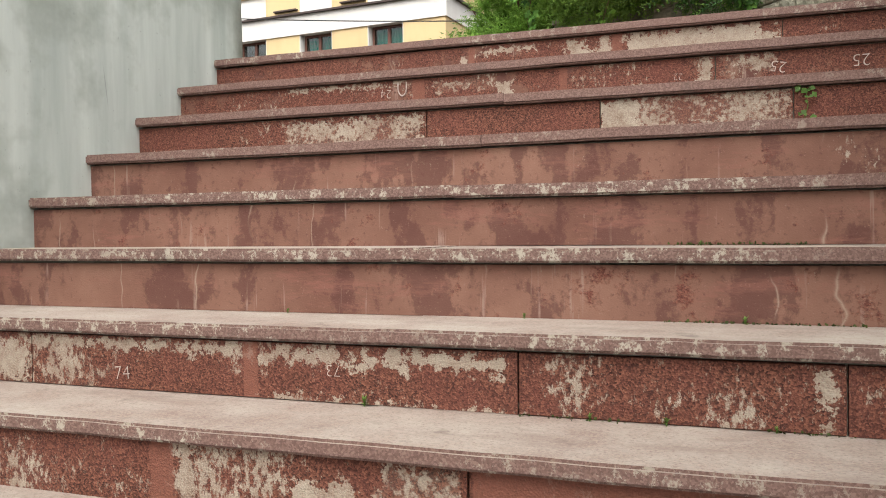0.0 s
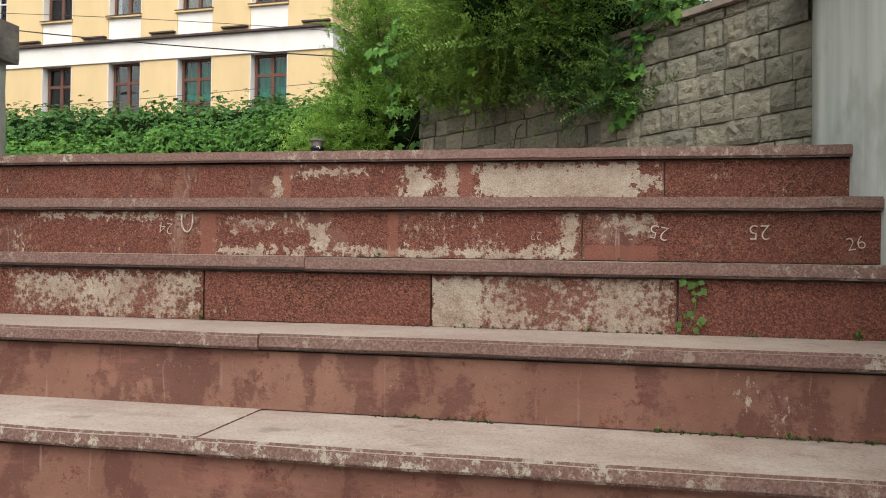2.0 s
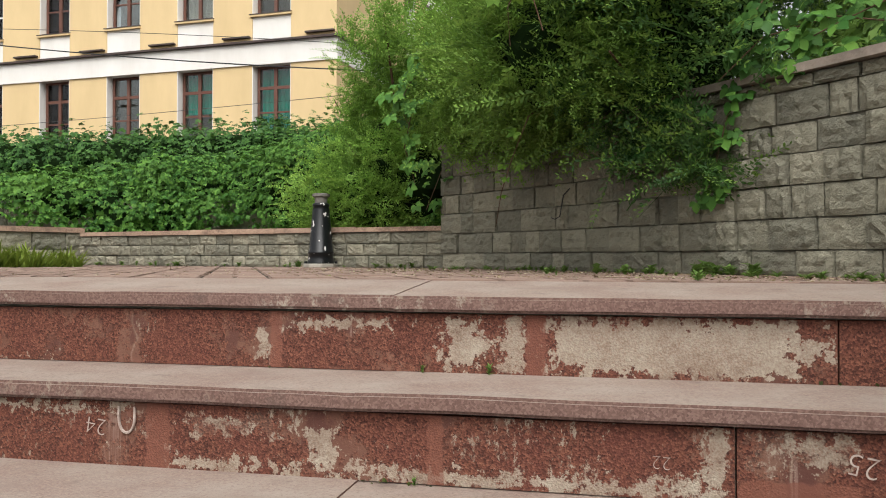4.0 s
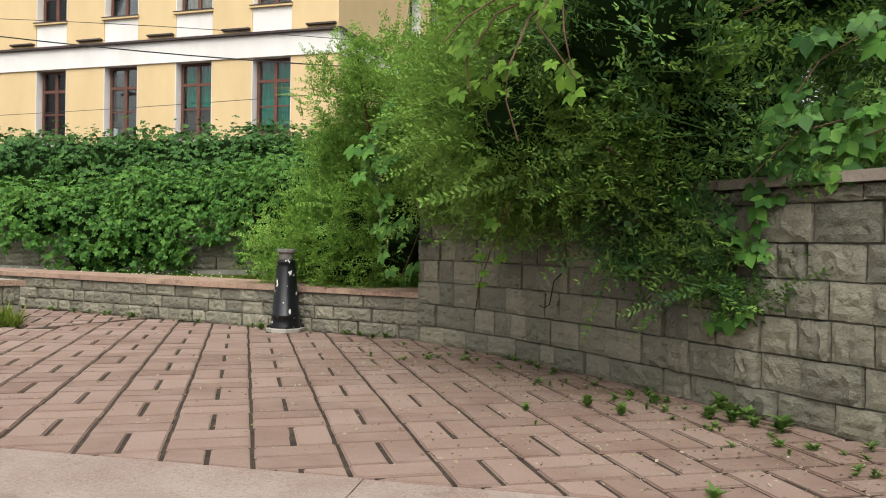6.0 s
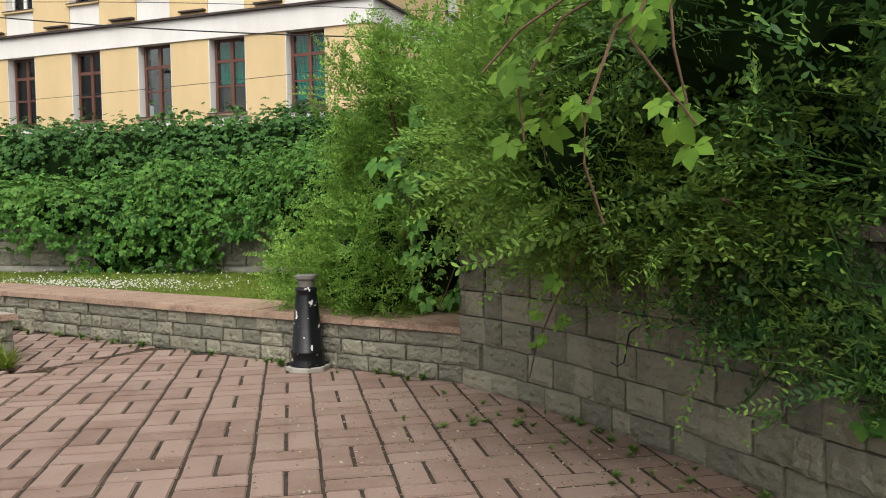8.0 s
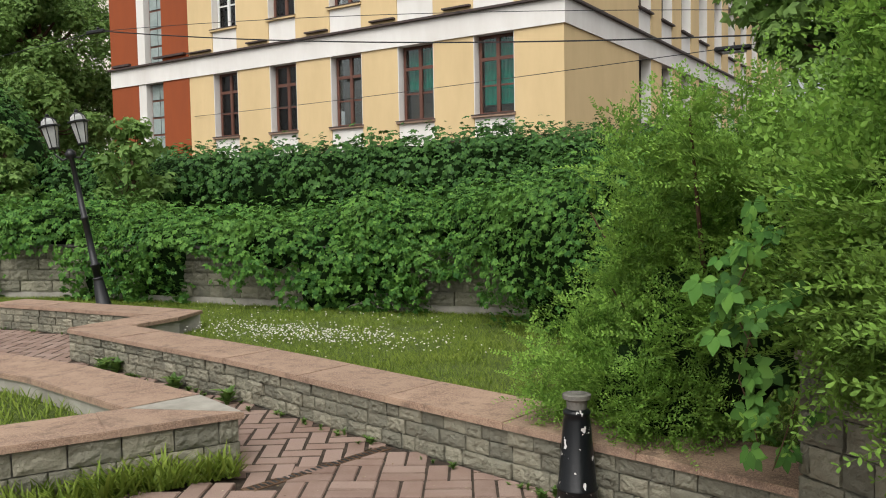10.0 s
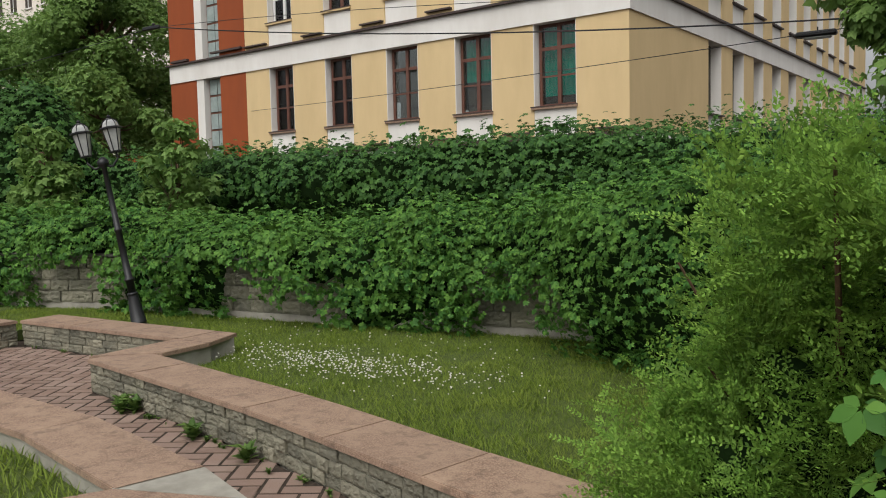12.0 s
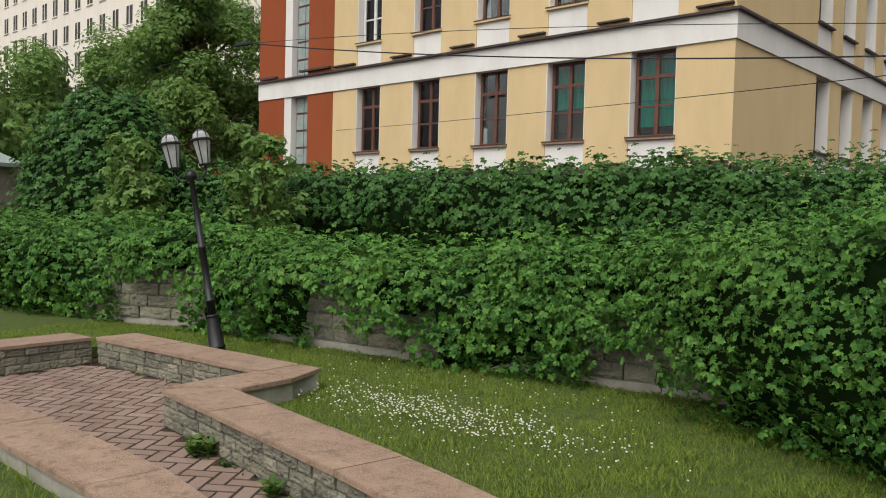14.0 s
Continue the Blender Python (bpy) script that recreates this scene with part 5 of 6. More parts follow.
def shrub(name, blobs, material, fresh, label, up=0.25, templates=TWIGS, keep_out=None, shell=0.36, gaps=-0.35, mass=0.55, scale=1.0, flat=0.55, lumpy=0.30):
    """Blobs: (x, y, z, rx, ry, rz, twigs). Leafy twigs grow outward from each."""
    thing = tagged(empty(name), label, "shrub")
    P, D, O = [], [], []
    for x, y, z, rx, ry, rz, n in blobs:
        d = rng.normal(0, 1, (n, 3))
        d /= np.linalg.norm(d, axis=1)[:, None]
        c = np.array([x, y, z])
        lump = 1 + lumpy * wobble(d * 1.0 + c, 2.6, 5.0)
        rad = rng.uniform(shell, 1.0, n) ** 0.75
        p = c + d * np.array([rx, ry, rz]) * (rad * lump)[:, None]
        P.append(p)
        O.append(d)
        D.append(d * np.array([0.85, 0.85, 0.5]) + np.array([0, 0, up]) + rng.normal(0, 0.42, (n, 3)))
    P, D, O = np.concatenate(P), np.concatenate(D), np.concatenate(O)
    D[:, 2] = D[:, 2] * flat + 0.12
    ok = (P[:, 2] > 0.12) & (wobble(P, 4.2, 11.0) + rng.normal(0, 0.2, len(P)) > gaps)
    if keep_out is not None:
        ok &= keep_out(P)
    P, D, O = P[ok], D[ok], O[ok]
    n = len(P)
    pick = rng.integers(0, len(templates), n)
    for k, pieces in enumerate(templates):
        m = pick == k
        upv = np.array([0, 0, 0.75]) + 0.65 * O[m] + rng.normal(0, 0.3, (m.sum(), 3))
        y = D[m] / np.linalg.norm(D[m], axis=1)[:, None]
        x = np.cross(y, upv)
        x /= np.linalg.norm(x, axis=1)[:, None] + 1e-9
        rot = np.stack([x, y, np.cross(x, y)], axis=2)
        size = rng.uniform(0.7, 1.25, m.sum()) * scale
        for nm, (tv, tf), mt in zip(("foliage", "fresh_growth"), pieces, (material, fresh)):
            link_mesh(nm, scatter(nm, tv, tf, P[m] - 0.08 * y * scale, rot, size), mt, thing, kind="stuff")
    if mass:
        # Added dark lumps: the shade inside the shrub, put into colour.
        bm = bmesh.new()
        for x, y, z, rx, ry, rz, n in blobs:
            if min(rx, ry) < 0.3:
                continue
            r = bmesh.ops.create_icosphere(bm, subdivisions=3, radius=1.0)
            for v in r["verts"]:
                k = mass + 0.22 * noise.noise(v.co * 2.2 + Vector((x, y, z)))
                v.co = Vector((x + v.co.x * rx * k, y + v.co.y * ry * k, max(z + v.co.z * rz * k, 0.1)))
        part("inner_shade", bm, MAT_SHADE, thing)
    return thing


def stems(thing, base, tips, r0=0.018):
    for t in tips:
        mid = [base[i] + (t[i] - base[i]) * 0.5 + random.uniform(-0.08, 0.08) for i in range(3)]
        mid[2] += 0.08
        part("stem", tube([base, mid, t], r0, 0.004, 6), MAT_TWIG, thing)


def off_path(p):
    """Nothing may reach into the way walked."""
    return ~((p[:, 0] + p[:, 1] < 3.98) & (p[:, 1] < 4.9)) & ~((p[:, 0] < -0.75) & (p[:, 1] < 5.3))


def clear_of_hollow(p):
    """A bare dark hollow is left between the bush and the end of the retaining wall."""
    return off_path(p) & ~((p[:, 0] > -1.32) & (p[:, 2] < 0.72 + 0.3 * (p[:, 0] + 1.0)) & (p[:, 1] < 6.55))


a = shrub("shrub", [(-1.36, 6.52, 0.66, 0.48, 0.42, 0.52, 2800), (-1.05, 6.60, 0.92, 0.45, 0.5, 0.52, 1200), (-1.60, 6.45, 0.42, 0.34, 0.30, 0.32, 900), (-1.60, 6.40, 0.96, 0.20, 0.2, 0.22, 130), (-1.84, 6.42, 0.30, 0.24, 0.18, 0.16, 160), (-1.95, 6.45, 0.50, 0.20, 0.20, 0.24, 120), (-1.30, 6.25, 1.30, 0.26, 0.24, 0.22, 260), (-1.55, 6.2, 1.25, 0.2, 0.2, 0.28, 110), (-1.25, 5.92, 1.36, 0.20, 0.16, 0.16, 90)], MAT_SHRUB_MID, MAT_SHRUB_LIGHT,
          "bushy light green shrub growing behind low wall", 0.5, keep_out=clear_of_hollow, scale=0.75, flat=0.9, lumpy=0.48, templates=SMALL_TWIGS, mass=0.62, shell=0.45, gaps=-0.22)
stems(a, (-1.4, 6.75, 0.08), [(-1.75, 6.4, 0.8), (-1.45, 6.45, 1.2), (-1.1, 6.5, 1.3), (-1.9, 6.6, 1.1), (-1.35, 5.88, 1.42)])
b = shrub("shrub", [(0.12, 4.95, 1.15, 0.60, 0.58, 0.62, 1000), (0.38, 4.80, 1.45, 0.55, 0.50, 0.55, 700), (0.0, 4.42, 1.15, 0.34, 0.30, 0.30, 260),
                    (-0.05, 4.70, 0.66, 0.26, 0.12, 0.18, 170), (0.05, 4.70, 0.44, 0.13, 0.09, 0.17, 130), (0.24, 4.55, 0.46, 0.11, 0.08, 0.17, 70), (0.20, 4.48, 0.74, 0.28, 0.20, 0.16, 60)], MAT_SHRUB, MAT_SHOOT,
          "large dark shrub with arching leafy twigs overhanging stone wall", 0.25, keep_out=off_path, shell=0.6, mass=0.70, gaps=-0.12, scale=1.1)
stems(b, (0.1, 5.6, 0.56), [(-0.2, 4.5, 1.1), (0.2, 4.3, 1.0), (0.4, 4.6, 1.5), (-0.1, 4.3, 0.75)], 0.012)
c = shrub("shrub", [(-0.45, 5.25, 0.92, 0.42, 0.40, 0.42, 1400), (-0.34, 4.85, 0.92, 0.32, 0.36, 0.36, 850), (-0.24, 4.55, 0.80, 0.24, 0.20, 0.20, 240), (-0.74, 5.72, 0.86, 0.32, 0.28, 0.32, 700)], MAT_SHOOT, MAT_SHRUB_MID,
          "arching shrub with fresh yellow-green shoots spilling over stone wall", 0.3, keep_out=off_path, shell=0.5, mass=0.66, gaps=-0.12, scale=1.1)
stems(c, (-0.4, 5.7, 0.56), [(-0.4, 5.0, 1.0), (-0.7, 5.7, 1.2), (-0.3, 4.6, 0.9), (-0.2, 5.1, 1.5)], 0.01)
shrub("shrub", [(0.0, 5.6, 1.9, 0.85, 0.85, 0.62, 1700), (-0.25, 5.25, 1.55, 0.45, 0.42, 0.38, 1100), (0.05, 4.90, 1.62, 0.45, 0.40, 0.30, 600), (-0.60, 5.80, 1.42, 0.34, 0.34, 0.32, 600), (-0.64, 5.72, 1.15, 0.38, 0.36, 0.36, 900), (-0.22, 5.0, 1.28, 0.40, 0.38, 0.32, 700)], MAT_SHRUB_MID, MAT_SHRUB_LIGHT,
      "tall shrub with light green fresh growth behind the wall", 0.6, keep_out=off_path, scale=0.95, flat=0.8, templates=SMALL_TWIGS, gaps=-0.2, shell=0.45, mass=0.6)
# creeper sprays hanging in the shrub and over the wall
def spray(name, path, n, size, spread, material=MAT_CREEPER, label="vine of five-fingered creeper leaves hanging over the wall"):
    thing = tagged(empty(name), label, "vine")
    part("vine_stem", tube(path, 0.0032, 0.0018, 5), MAT_TWIG, thing)
    pts = np.array(path)
    t = rng.uniform(0.05, 1, n) * (len(path) - 1)
    i = np.minimum(t.astype(int), len(path) - 2)
    p = pts[i] + (pts[i + 1] - pts[i]) * (t - i)[:, None] + rng.normal(0, spread, (n, 3))
    nor = np.stack([-0.35 + rng.normal(0, 0.35, n), -0.75 + rng.normal(0, 0.35, n), 0.6 + rng.normal(0, 0.3, n)], 1)
    tip = np.stack([rng.normal(0, 0.5, n), -0.3 + rng.normal(0, 0.4, n), -1 + rng.normal(0, 0.3, n)], 1)
    link_mesh("leaves", scatter("leaves", FINE_V, FINE_F, p, frames_from(nor, tip), size * rng.uniform(0.6, 1.25, n)), material, thing, kind="stuff")


FRESH = "brown vine stem with fresh yellow-green five-fingered leaves"
CREEP = "creeper vine with broad five-fingered leaves in front of the hollow"
spray("creeper_vine", [(-0.95, 5.80, 1.20), (-1.14, 5.66, 0.98), (-1.19, 5.62, 0.86), (-1.13, 5.62, 0.74)], 40, 0.105, 0.055, MAT_CREEPER, CREEP)
spray("creeper_vine", [(-1.13, 5.64, 0.80), (-1.17, 5.66, 0.64), (-1.14, 5.68, 0.54), (-1.12, 5.72, 0.42)], 12, 0.095, 0.03, MAT_CREEPER, CREEP)
spray("creeper_vine", [(-1.02, 6.02, 0.62), (-1.05, 5.92, 0.48), (-1.08, 5.88, 0.38), (-1.10, 5.86, 0.32)], 9, 0.10, 0.035, MAT_CREEPER, CREEP)
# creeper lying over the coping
# Some vines use the shaded leaf copy to darken the middle.
for path, n, size, mt in (([(0.95, 4.55, 0.85), (0.62, 4.42, 0.86), (0.40, 4.42, 0.80), (0.26, 4.42, 0.66)], 28, 0.095, MAT_CREEPER_SHADED),
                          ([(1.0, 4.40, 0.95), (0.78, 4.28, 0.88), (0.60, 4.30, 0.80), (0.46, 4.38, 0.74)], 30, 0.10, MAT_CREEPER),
                          ([(0.9, 4.6, 1.15), (0.62, 4.42, 1.10), (0.44, 4.38, 0.98), (0.36, 4.36, 0.86)], 26, 0.095, MAT_CREEPER_SHADED),
                          ([(0.75, 4.7, 1.35), (0.45, 4.38, 1.20), (0.24, 4.34, 1.10), (0.16, 4.34, 0.92)], 18, 0.085, MAT_FRESH),
                          ([(1.1, 4.5, 1.3), (0.85, 4.35, 1.22), (0.66, 4.28, 1.08)], 22, 0.10, MAT_CREEPER),
                          ([(0.42, 4.50, 0.70), (0.30, 4.50, 0.56), (0.27, 4.54, 0.42), (0.24, 4.58, 0.26)], 20, 0.085, MAT_CREEPER),
                          ([(0.20, 4.62, 0.72), (0.10, 4.70, 0.60), (0.05, 4.74, 0.50)], 12, 0.11, MAT_CREEPER)):
    spray("creeper_vine", path, n, size, 0.05 if n > 20 else 0.025, mt, "leafy creeper vine lying over the wall coping")
# fresh shoots hanging towards the steps
for path, n, size in (([(-0.05, 4.30, 1.30), (-0.20, 3.95, 1.10), (-0.19, 3.90, 0.96), (-0.165, 3.90, 0.85)], 6, 0.07),
                      ([(-0.05, 4.25, 1.25), (-0.22, 3.93, 1.06), (-0.25, 3.89, 0.975), (-0.16, 3.88, 0.85)], 8, 0.085),
                      ([(-0.10, 4.30, 1.25), (-0.27, 3.92, 1.00), (-0.31, 3.87, 0.87), (-0.31, 3.86, 0.80), (-0.285, 3.88, 0.715)], 6, 0.06),
                      ([(-0.15, 4.30, 1.25), (-0.32, 3.92, 1.06), (-0.40, 3.86, 0.99), (-0.45, 3.84, 0.93)], 10, 0.07),
                      ([(-0.20, 4.35, 1.22), (-0.36, 4.02, 1.04), (-0.42, 3.96, 0.92), (-0.41, 3.95, 0.84)], 7, 0.07),
                      ([(-0.10, 4.45, 1.35), (-0.30, 4.10, 1.22), (-0.40, 3.98, 1.12), (-0.44, 3.95, 1.02)], 10, 0.07),
                      ([(-0.25, 4.95, 0.80), (-0.42, 4.75, 0.62), (-0.50, 4.85, 0.46), (-0.56, 4.98, 0.34), (-0.62, 5.22, 0.20)], 8, 0.065),
                      ([(-0.25, 5.0, 1.3), (-0.42, 4.60, 1.16), (-0.47, 4.50, 0.98), (-0.46, 4.50, 0.84)], 9, 0.06)):
    spray("creeper_vine", path, n, size, 0.032, MAT_FRESH, FRESH)

# ---- trees ----
def tree(name, x, y, z, h, r, n, leaf, label, seed, crown0=0.3):
    rr = np.random.default_rng(seed)
    thing = tagged(empty(name), label, "tree")
    top = Vector((x + rr.uniform(-0.3, 0.3), y, z + h * 0.8))
    bm = tube([(x, y, z), (x + 0.1, y, z + h * 0.35), top], 0.03 * h, 0.006 * h, 9)
    part("trunk", bm, MAT_TWIG, thing)
    C = []
    for i in range(34):
        a, q = rr.uniform(0, 2 * math.pi), rr.uniform(0, 1)
        zz = z + h * (crown0 + (1 - crown0) * 0.92 * q)
        rad = r * (0.35 + 0.65 * math.sin(math.pi * min(1.0, 0.2 + 0.75 * q))) * rr.uniform(0.35, 0.95)
        c = Vector((x + rad * math.cos(a), y + rad * math.sin(a), zz))
        C.append((c, r * rr.uniform(0.20, 0.42)))
        part("limb", tube([(x, y, z + h * (0.25 + 0.5 * q)), (x + 0.5 * (c.x - x), y + 0.5 * (c.y - y), zz - 0.3), c], 0.008 * h, 0.002 * h, 5), MAT_TWIG, thing)
    per = n // len(C)
    P, N = [], []
    for c, cr in C:
        d = rr.normal(0, 1, (per, 3))
        d /= np.linalg.norm(d, axis=1)[:, None]
        P.append(np.array(c) + d * (cr * rr.uniform(0.5, 1.05, per) * (1 + 0.3 * wobble(d + np.array(c), 2.3)))[:, None] * np.array([1, 1, 0.8]))
        N.append(d + np.array([0, 0, 0.6]) + rr.normal(0, 0.5, (per, 3)))
    P, N = np.concatenate(P), np.concatenate(N)
    tip = rr.normal(0, 0.6, P.shape) + np.array([0, 0, -0.7])
    kite, kf = BLADE_V[:4], np.array([(0, 1, 2), (0, 2, 3)])
    tv = np.concatenate([kite, kite * 0.85 @ np.array([[0.5, -0.87, 0], [0.87, 0.5, 0], [0, 0, 1]]), kite * 0.85 @ np.array([[0.5, 0.87, 0], [-0.87, 0.5, 0], [0, 0, 1]])])
    tf = np.concatenate([kf, kf + 4, kf + 8])
    link_mesh("crown", scatter("crown", tv, tf, P, frames_from(N, tip), leaf * rr.uniform(0.6, 1.3, len(P))), MAT_TREE, thing, kind="stuff")
    return thing


tree("tree", -35.6, 29.5, 0.75, 12.8, 4.2, 34000, 0.15, "tall leafy green tree beside the stair bay", 3, 0.1)
tree("tree", -41.5, 28.5, 0.75, 9.8, 4.2, 28000, 0.15, "leafy green tree in front of the far block", 4, 0.08)
tree("tree", -33.2, 26.6, 0.75, 11.5, 3.0, 17000, 0.18, "leafy green tree close behind the stair bay", 13, 0.08)
tree("tree", -33.0, 19.0, 0.75, 6.8, 3.2, 15000, 0.17, "light green leafy tree behind creeper mound", 5, 0.05)
tree("tree", -29.0, 23.5, 0.75, 5.6, 2.6, 11000, 0.17, "leafy green tree by the annex wall", 10, 0.02)
tree("tree", -20.6, 12.6, 0.3, 3.9, 1.9, 8000, 0.18, "low leafy tree at edge of lawn", 9, 0.02)
tree("tree", -0.7, 17.3, 0.75, 6.6, 1.9, 9000, 0.17, "leafy green tree near building corner", 7, 0.2)
tree("tree", 2.4, 8.5, 0.45, 3.6, 1.5, 7000, 0.13, "leafy tree behind the shrubs", 8, 0.05)
for x, y, s in ((-12.6, 11.0, 11), (-10.6, 11.8, 12)):
    tree("sapling", x, y, 0.8, 1.75, 0.55, 1600, 0.10, "young leafy sapling among creeper", s, 0.1)

# ---- lamp post and cut-off post ----
POST = [(0.100, 0.0), (0.100, 0.016), (0.084, 0.020), (0.082, 0.03), (0.076, 0.05), (0.074, 0.082), (0.078, 0.085), (0.078, 0.092), (0.072, 0.098), (0.050, 0.345), (0.046, 0.36), (0.051, 0.366), (0.051, 0.376), (0.040, 0.385), (0.036, 0.43)]


def flaked_iron():
    m, nt, b = shader("flaking_black_paint", 0.4, 0.3)
    p = where(nt)
    fl = steps(nt, grain(nt, p, 26.0, 3, 0.5), (0.655, 0.0), (0.67, 1.0))
    col = blend(nt, fl, (0.006, 0.007, 0.008), (0.50, 0.48, 0.46))
    nt.links.new(col, b.inputs["Base Color"])
    nt.links.new(steps(nt, fl, (0.0, 0.3), (1.0, 0.85)), b.inputs["Roughness"])
    relief(nt, b, calc(nt, 'ADD', calc(nt, 'MULTIPLY', fl, -1.0), grain(nt, p, 70.0, 3)), 0.3, 0.003)
    return m


MAT_FLAKED = flaked_iron()
bol = tagged(empty("bollard", pose(-1.80, 6.10, 0)), "black cast-iron post stump with flaking paint beside low wall", "bollard")
part("shaft", lathe(POST[2:-1], 28), MAT_FLAKED, bol, smooth=True)
bm = bmesh.new()
n = 8
ringv = [bm.verts.new((0.104 * math.cos(2 * math.pi * (i + 0.5) / n) * random.uniform(0.94, 1.05), 0.104 * math.sin(2 * math.pi * (i + 0.5) / n), 0)) for i in range(n)]
f = bm.faces.new(ringv)
r = bmesh.ops.extrude_face_region(bm, geom=[f])
bmesh.ops.translate(bm, verts=[v for v in r["geom"] if isinstance(v, bmesh.types.BMVert)], vec=(0, 0, 0.024))
bmesh.ops.recalc_face_normals(bm, faces=bm.faces)
bmesh.ops.bevel(bm, geom=bm.edges[:], offset=0.004, segments=1, affect='EDGES')
part("base_plate", bm, MAT_CONCRETE, bol, "pale rusty base plate")
part("top_flange", lathe([(0.036, 0.38), (0.039, 0.415), (0.052, 0.423), (0.053, 0.438), (0.040, 0.441), (0.026, 0.433)], 24), MAT_WEATHERED, bol, "bare grey metal top flange")
for i in range(4):
    a = math.pi / 2 * i + 0.5
    part("bolt", lathe([(0.009, 0.024), (0.009, 0.036), (0.006, 0.038)], 6, m=pose(0.090 * math.cos(a), 0.090 * math.sin(a), 0)), MAT_IRON, bol)

lamp = tagged(empty("street_lamp", pose(-7.74, 8.88, 0.08) @ Matrix.Rotation(radians(-9.5), 4, Vector((-0.60, 0.80, 0)))), "leaning black cast-iron lamp post with two glass lanterns on the lawn", "street lamp")
part("base", lathe(POST[:-1], 24), MAT_IRON, lamp, smooth=True)
part("shaft", lathe([(0.036, 0.37), (0.040, 0.50), (0.050, 0.505), (0.050, 0.52), (0.034, 0.53), (0.031, 0.98), (0.038, 0.985), (0.038, 1.01), (0.029, 1.015), (0.024, 1.60), (0.05, 1.62), (0.055, 1.66), (0.02, 1.70)], 16), MAT_IRON, lamp, smooth=True)
MAT_LANTERN = plain_material("milky_lantern_glass", (0.30, 0.31, 0.30), (0.42, 0.43, 0.41), 9.0, 0.25, 0.5, 0.05)
for sgn in (-1, 1):
    off = Vector((0.79, 0.61, 0)) * (0.14 * sgn)
    part("arm", tube([(0, 0, 1.62), (off.x * 0.6, off.y * 0.6, 1.60), (off.x, off.y, 1.66), (off.x, off.y, 1.72)], 0.012, 0.010, 7), MAT_IRON, lamp)
    M = pose(off.x, off.y, 1.72)
    lan = part("lantern", lathe([(0.050, 0.0), (0.055, 0.012), (0.045, 0.02)], 6, m=M), MAT_IRON, lamp, "black lantern frame")
    part("glass", lathe([(0.046, 0.02), (0.078, 0.22), (0.078, 0.225)], 6, m=M), MAT_LANTERN, lan, "pale milky glass")
    part("rim", lathe([(0.079, 0.222), (0.105, 0.228), (0.105, 0.240), (0.078, 0.248)], 6, m=M), MAT_IRON, lan)
    part("hood", lathe([(0.077, 0.248), (0.068, 0.285), (0.040, 0.312)], 6, m=M), MAT_LANTERN, lan, "clear domed top")
    part("finial", lathe([(0.041, 0.312), (0.036, 0.325), (0.018, 0.33), (0.022, 0.345), (0.004, 0.36)], 10, m=M), MAT_IRON, lan)
    for i in range(6):
        aa = math.pi / 3 * i
        c, s = math.cos(aa), math.sin(aa)
        part("rib", tube([M @ Vector((0.047 * c, 0.047 * s, 0.015)), M @ Vector((0.080 * c, 0.080 * s, 0.225)), M @ Vector((0.070 * c, 0.070 * s, 0.287)), M @ Vector((0.041 * c, 0.041 * s, 0.315))], 0.005, seg=5), MAT_IRON, lan)

# ---- overhead cables ----
def cable(a, b, sag, r, label):
    pts = []
    for i in range(25):
        t = i / 24
        p = Vector(a).lerp(Vector(b), t)
        p.z -= sag * 4 * t * (1 - t)
        pts.append(p)
    return part("overhead_cable", tube(pts, r, seg=5), MAT_IRON, None, label, category="cable")


cable((-20.0, 19, 6.12), (4.0, 19, 3.75), 0.42, 0.016, "sagging black overhead cable in front of the building")
cable((-20.0, 19, 6.10), (4.0, 19, 3.55), -0.32, 0.008, "thin overhead wire in front of the building")
cable((-22.2, 24.66, 4.36), (4.0, 16.0, 3.7), 0.12, 0.008, "thin overhead wire fixed to the building wall")
cable((-20.0, 19, 6.10), (-48.0, 19, 5.0), 0.15, 0.010, "thin overhead wire running into the trees")
hl = tagged(empty("hanging_lamp", pose(-3.1, 19, 3.86)), "small dark lamp housing hung on the overhead cable", "street lamp")
part("housing", block(-0.34, 0.30, -0.10, 0.10, -0.03, 0.06, 0.025), MAT_IRON, hl)
part("diffuser", block(-0.22, 0.22, -0.07, 0.07, -0.07, -0.03, 0.02), MAT_LANTERN, hl, "pale plastic diffuser")
part("hanger", tube([(0, 0, 0.05), (0, 0, 0.13)], 0.012, seg=6), MAT_IRON, hl)
cl = tagged(empty("cable_clamp", pose(-20.0, 19, 6.1)), "dark clamp box where the overhead wires meet", "clamp")
part("clamp_body", block(-0.45, 0.25, -0.05, 0.05, -0.05, 0.05, 0.02), MAT_IRON, cl)
part("insulator", lathe([(0.03, 0.05), (0.05, 0.08), (0.03, 0.12)], 10), MAT_IRON, cl)
booth = tagged(empty("booth", pose(-18.75, 11.3, 0.0, 0, 0, 30)), "small pale booth with a green tin roof", "booth")
part("booth_wall", block(-0.7, 0.7, -0.6, 0.6, -0.03, 2.15), MAT_CONCRETE, booth)
part("booth_roof", lathe([(1.15, 2.15), (1.18, 2.22), (0.15, 2.62), (0.1, 2.64)], 4), plain_material("green_tin_roof", (0.20, 0.26, 0.23), (0.28, 0.34, 0.30), 4.0, 0.5, 0.4, 0.1), booth, "pale green tin roof")

# ---- clover flowers and weeds ----
nf = 680
fx = np.concatenate([rng.normal(-4.85, 0.62, nf), rng.uniform(-7.4, -3.6, 170)])
fy = np.concatenate([rng.normal(8.42, 0.20, nf) - 0.05 * (fx[:nf] + 5.1), rng.uniform(7.6, 9.6, 170)])
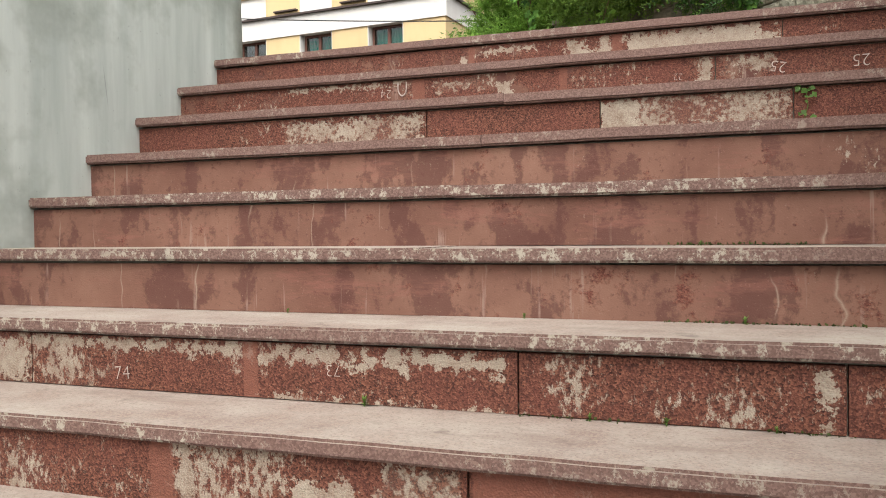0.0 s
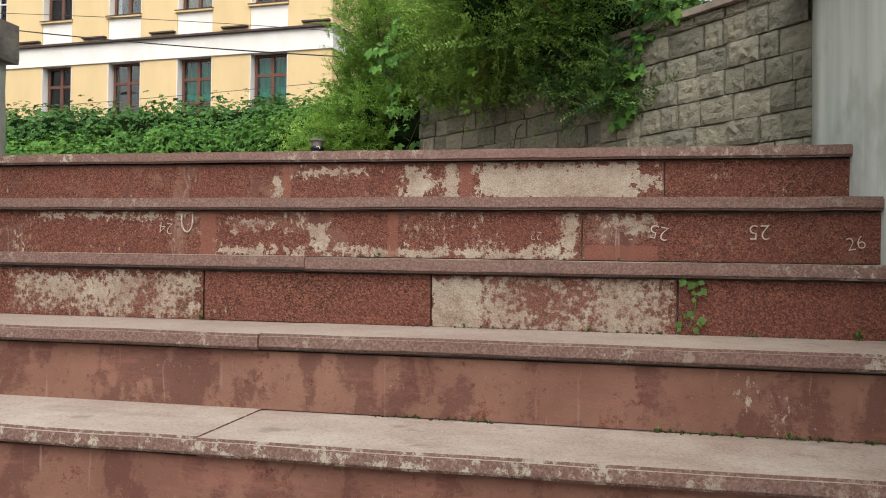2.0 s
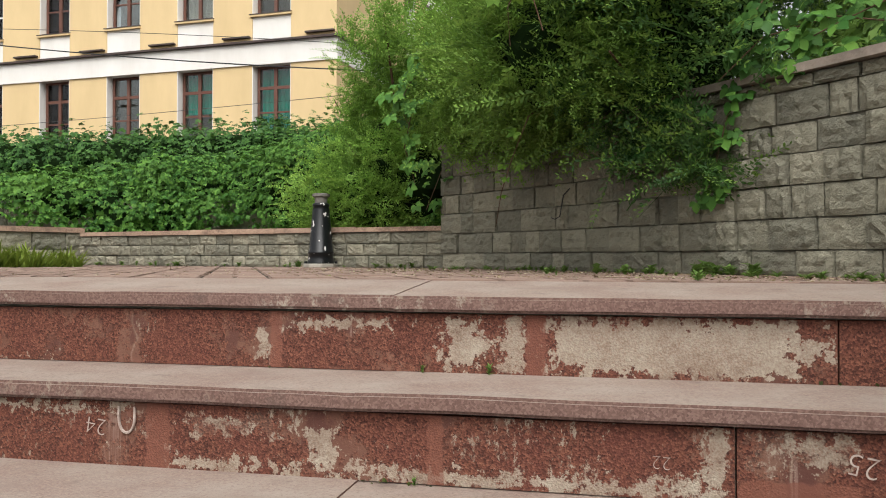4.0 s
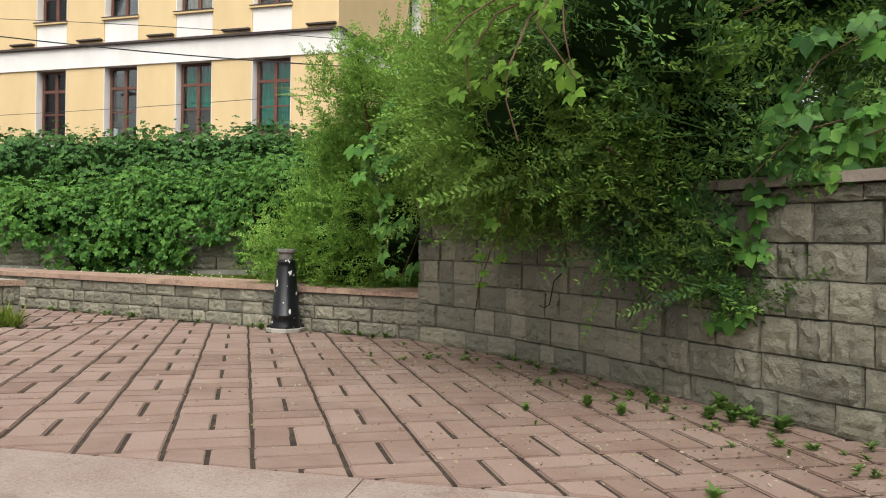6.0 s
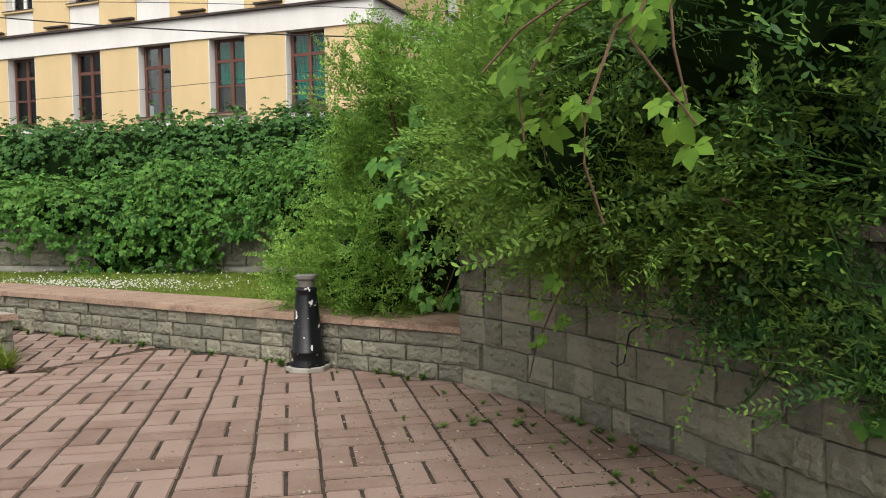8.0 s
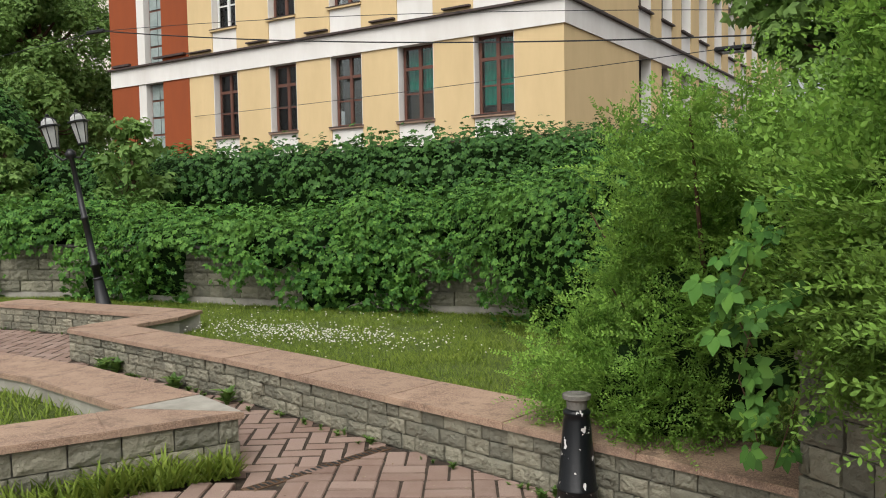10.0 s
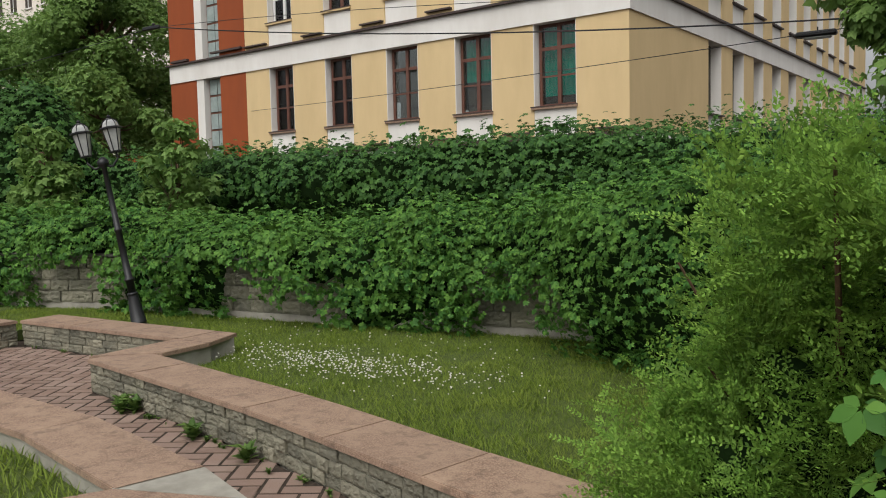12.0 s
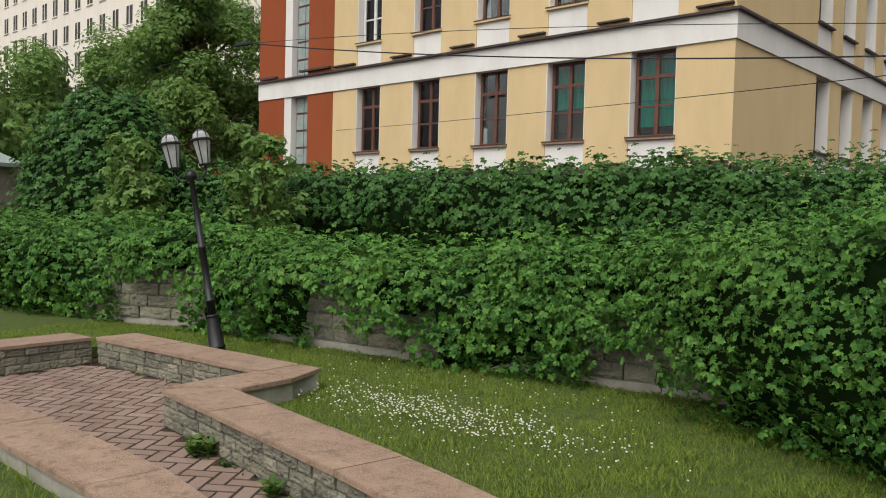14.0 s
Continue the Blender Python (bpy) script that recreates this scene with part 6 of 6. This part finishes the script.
ok = np.array([inside((x, y), LAWN) and y < foot_y(x) - 0.1 for x, y in zip(fx, fy)])
fx, fy = fx[ok], fy[ok]
ib = bmesh.new()
bmesh.ops.create_icosphere(ib, subdivisions=1, radius=1.0)
iv = np.array([v.co[:] for v in ib.verts])
iff = np.array([[v.index for v in f.verts] for f in ib.faces])
ib.free()
fz = 0.08 + rng.uniform(0.045, 0.085, len(fx))
MAT_PETAL = plain_material("white_clover", (0.62, 0.60, 0.52), (0.75, 0.73, 0.66), 40.0, 0.9, 0.1, 0.0)
link_mesh("clover_flowers", scatter("clover_flowers", iv * np.array([1, 1, 0.7]), iff, np.stack([fx, fy, fz], 1), np.repeat(np.eye(3)[None], len(fx), 0), rng.uniform(0.004, 0.0085, len(fx))), MAT_PETAL, None,
          "white clover blossoms dotted over the lawn", category="flowers", kind="stuff")


def weed(seed, n, l, up, wide=0.5):
    r = np.random.default_rng(seed)
    a = r.uniform(0, 2 * np.pi, n)
    e = r.uniform(0.2, up, n)
    d = np.stack([np.cos(a), np.sin(a), e], 1)
    side = np.stack([-np.sin(a), np.cos(a), np.zeros(n)], 1)
    p = np.stack([0.01 * np.cos(a), 0.01 * np.sin(a), r.uniform(0, 0.5 * l * up, n)], 1)
    p -= d * 0.02
    p[:, 2] = np.maximum(p[:, 2], 0.0)
    me = scatter("leaves", BLADE_V * np.array([wide, 1, 1]), BLADE_F, p, frames_from(np.cross(side, d) * -1, d), l * r.uniform(0.5, 1.1, n))
    th = tagged(empty("weed"), "small green weed growing from the paving joint", "weed", group="weeds along walls")
    link_mesh("leaves", me, MAT_WEED, th, kind="")
    bm = tube([(0, 0, -0.005), (0.003, 0.002, 0.25 * l * up), (0, 0.004, 0.5 * l * up)], 0.003, 0.0015, 5)
    part("stalk", bm, MAT_WEED, th)
    return th


BROAD = [weed(21, 10, 0.085, 1.3, 1.1), weed(22, 14, 0.07, 2.0, 1.2)]
KINDS = [weed(1, 18, 0.075, 1.0), weed(2, 20, 0.06, 1.8), weed(3, 44, 0.070, 1.5, 0.8), weed(4, 16, 0.10, 0.8)]
spots = []
for i in range(110):
    p, d = along(RW, random.uniform(0.0, 1.0) ** 0.8 * length(RW))
    q = abs(random.gauss(0, 0.22)) + 0.03
    spots.append((p.x - 0.707 * q, p.y - 0.707 * q, random.choice((0, 0, 1, 3)), random.uniform(0.15, 0.42)))
for i in range(40):
    p, d = along(WALL_A, random.uniform(0.1, 1.0) * length(WALL_A))
    q = 0.03 + abs(random.gauss(0, 0.03))
    spots.append((p.x + d.y * q, p.y - d.x * q, random.choice((0, 1, 2)), random.uniform(0.25, 0.65)))
for x, y in ((-5.62, 7.12), (-5.50, 7.12), (-5.55, 7.06), (-4.75, 6.93), (-4.70, 6.90), (-4.15, 6.77), (-1.95, 6.13), (-1.92, 6.20), (-1.98, 6.17), (0.25, 4.45), (0.3, 4.40), (0.36, 4.36)):
    spots.append((x, y, 2, random.uniform(1.3, 2.0) if x < -2 else random.uniform(0.45, 0.75)))
for i in range(14):
    spots.append((random.uniform(-8.4, -6.4), 8.12, random.choice((0, 1)), random.uniform(0.3, 0.7)))
for thing, first, more in ((BROAD[0], (0.26, 4.56, 0.75), ((0.30, 4.50, 0.7), (0.39, 4.45, 0.6), (0.19, 4.48, 0.8), (-0.30, 5.16, 0.5), (0.83, 3.86, 0.8))), (BROAD[1], (0.24, 4.62, 0.7), ((-0.05, 4.45, 0.5), (-0.15, 4.55, 0.55), (-0.32, 4.43, 0.35), (0.05, 4.66, 0.5), (0.80, 3.93, 0.8)))):
    thing.matrix_world = pose(first[0], first[1], 0) @ Matrix.Diagonal((first[2], first[2], first[2], 1))
    for x, y, q in more:
        c = copy_thing(thing, pose(x, y, 0, 0, 0, random.uniform(0, 360)))
        c.scale = (q, q, q)
used = set()
for x, y, k, s in spots:
    m = pose(x, y, 0.0, 0, 0, random.uniform(0, 360)) @ Matrix.Diagonal((s, s, s, 1))
    if k not in used:
        used.add(k)
        KINDS[k].matrix_world = m
    else:
        c = copy_thing(KINDS[k], pose(x, y, 0.0, 0, 0, random.uniform(0, 360)))
        c.scale = (s, s, s)
# little plants rooted in the stair joints
for k, x, s in ((0, -0.35, 0.4), (0, -0.5, 0.3), (4, 0.1, 0.2), (4, 0.6, 0.3), (3, 0.3, 0.2), (5, 0.55, 0.3), (5, 0.7, 0.25), (6, 0.05, 0.3), (6, 0.25, 0.22), (2, -0.86, 0.3), (2, -0.15, 0.25), (2, 0.15, 0.2), (1, -0.45, 0.25), (3, 0.8, 0.35), (5, -0.3, 0.25), (5, 0.2, 0.3), (5, -0.95, 0.2), (6, -0.6, 0.35), (6, -0.1, 0.25), (2, 0.75, 0.4), (3, 0.55, 0.25)):
    c = copy_thing(KINDS[1], pose(x, step_y(k) - 0.012, step_z(k + 1) + 0.001 if s < 0.5 else step_z(k) - 0.10, 0, 0, random.uniform(0, 360)))
    c.scale = (s, s, s)

# a trailing plant with round leaves rooted under the third tread
trail = tagged(empty("trailing_weed"), "small trailing weed with round green leaves hanging down the riser", "weed")
TP = [(0.372, step_y(2) - 0.006, -0.412), (0.392, step_y(2) - 0.018, -0.422), (0.398, step_y(2) - 0.016, -0.470), (0.384, step_y(2) - 0.012, -0.525)]
part("stalk", tube(TP, 0.0018, 0.001, 5), MAT_WEED, trail)
tq = rng.uniform(0, 2.99, 26)
ti = tq.astype(int)
tpos = np.array(TP)[ti] + (np.array(TP)[ti + 1] - np.array(TP)[ti]) * (tq - ti)[:, None] + rng.normal(0, 1, (26, 3)) * np.array([0.010, 0.003, 0.006])
tnor = rng.normal(0, 0.35, (26, 3)) + np.array([0, -1.0, 0.5])
ttip = rng.normal(0, 0.8, (26, 3)) + np.array([0, 0, -0.4])
link_mesh("leaves", scatter("leaves", BLADE_V * np.array([1.35, 1, 1]), BLADE_F, tpos, frames_from(tnor, ttip), rng.uniform(0.012, 0.024, 26)), MAT_WEED, trail, kind="stuff")

# ---- moss along the step joints ----
mp = []
for k in range(7):
    n = (60, 60, 160, 260, 420, 420, 200)[k]
    x = rng.uniform(LEFT_X + 0.1, RIGHT_X - 0.02, n * 2)
    q = np.stack([x, np.zeros(n * 2) + k, np.zeros(n * 2)], 1)
    x = x[wobble(q, 3.0, 6.0) + 0.35 * (x + 0.3) > 0.15]
    mp.append(np.stack([x, step_y(k) - np.abs(rng.normal(0, 0.006, len(x))) - 0.002, np.full(len(x), step_z(k + 1) + 0.001)], 1))
mp = np.concatenate(mp)
mt = rng.normal(0, 0.6, mp.shape) + np.array([0, -0.4, 0.7])
MAT_MOSS = leaf_material("dark_moss", (0.018, 0.024, 0.010), (0.035, 0.048, 0.015), (0.07, 0.085, 0.024), 0.1, 0.1)
link_mesh("moss", scatter("moss", BLADE_V * np.array([1.6, 1, 1]), BLADE_F, mp, frames_from(rng.normal(0, 1, mp.shape), mt), rng.uniform(0.004, 0.011, len(mp))), MAT_MOSS, None,
          "dark moss and dirt lining the foot of the step risers", category="moss", kind="stuff")
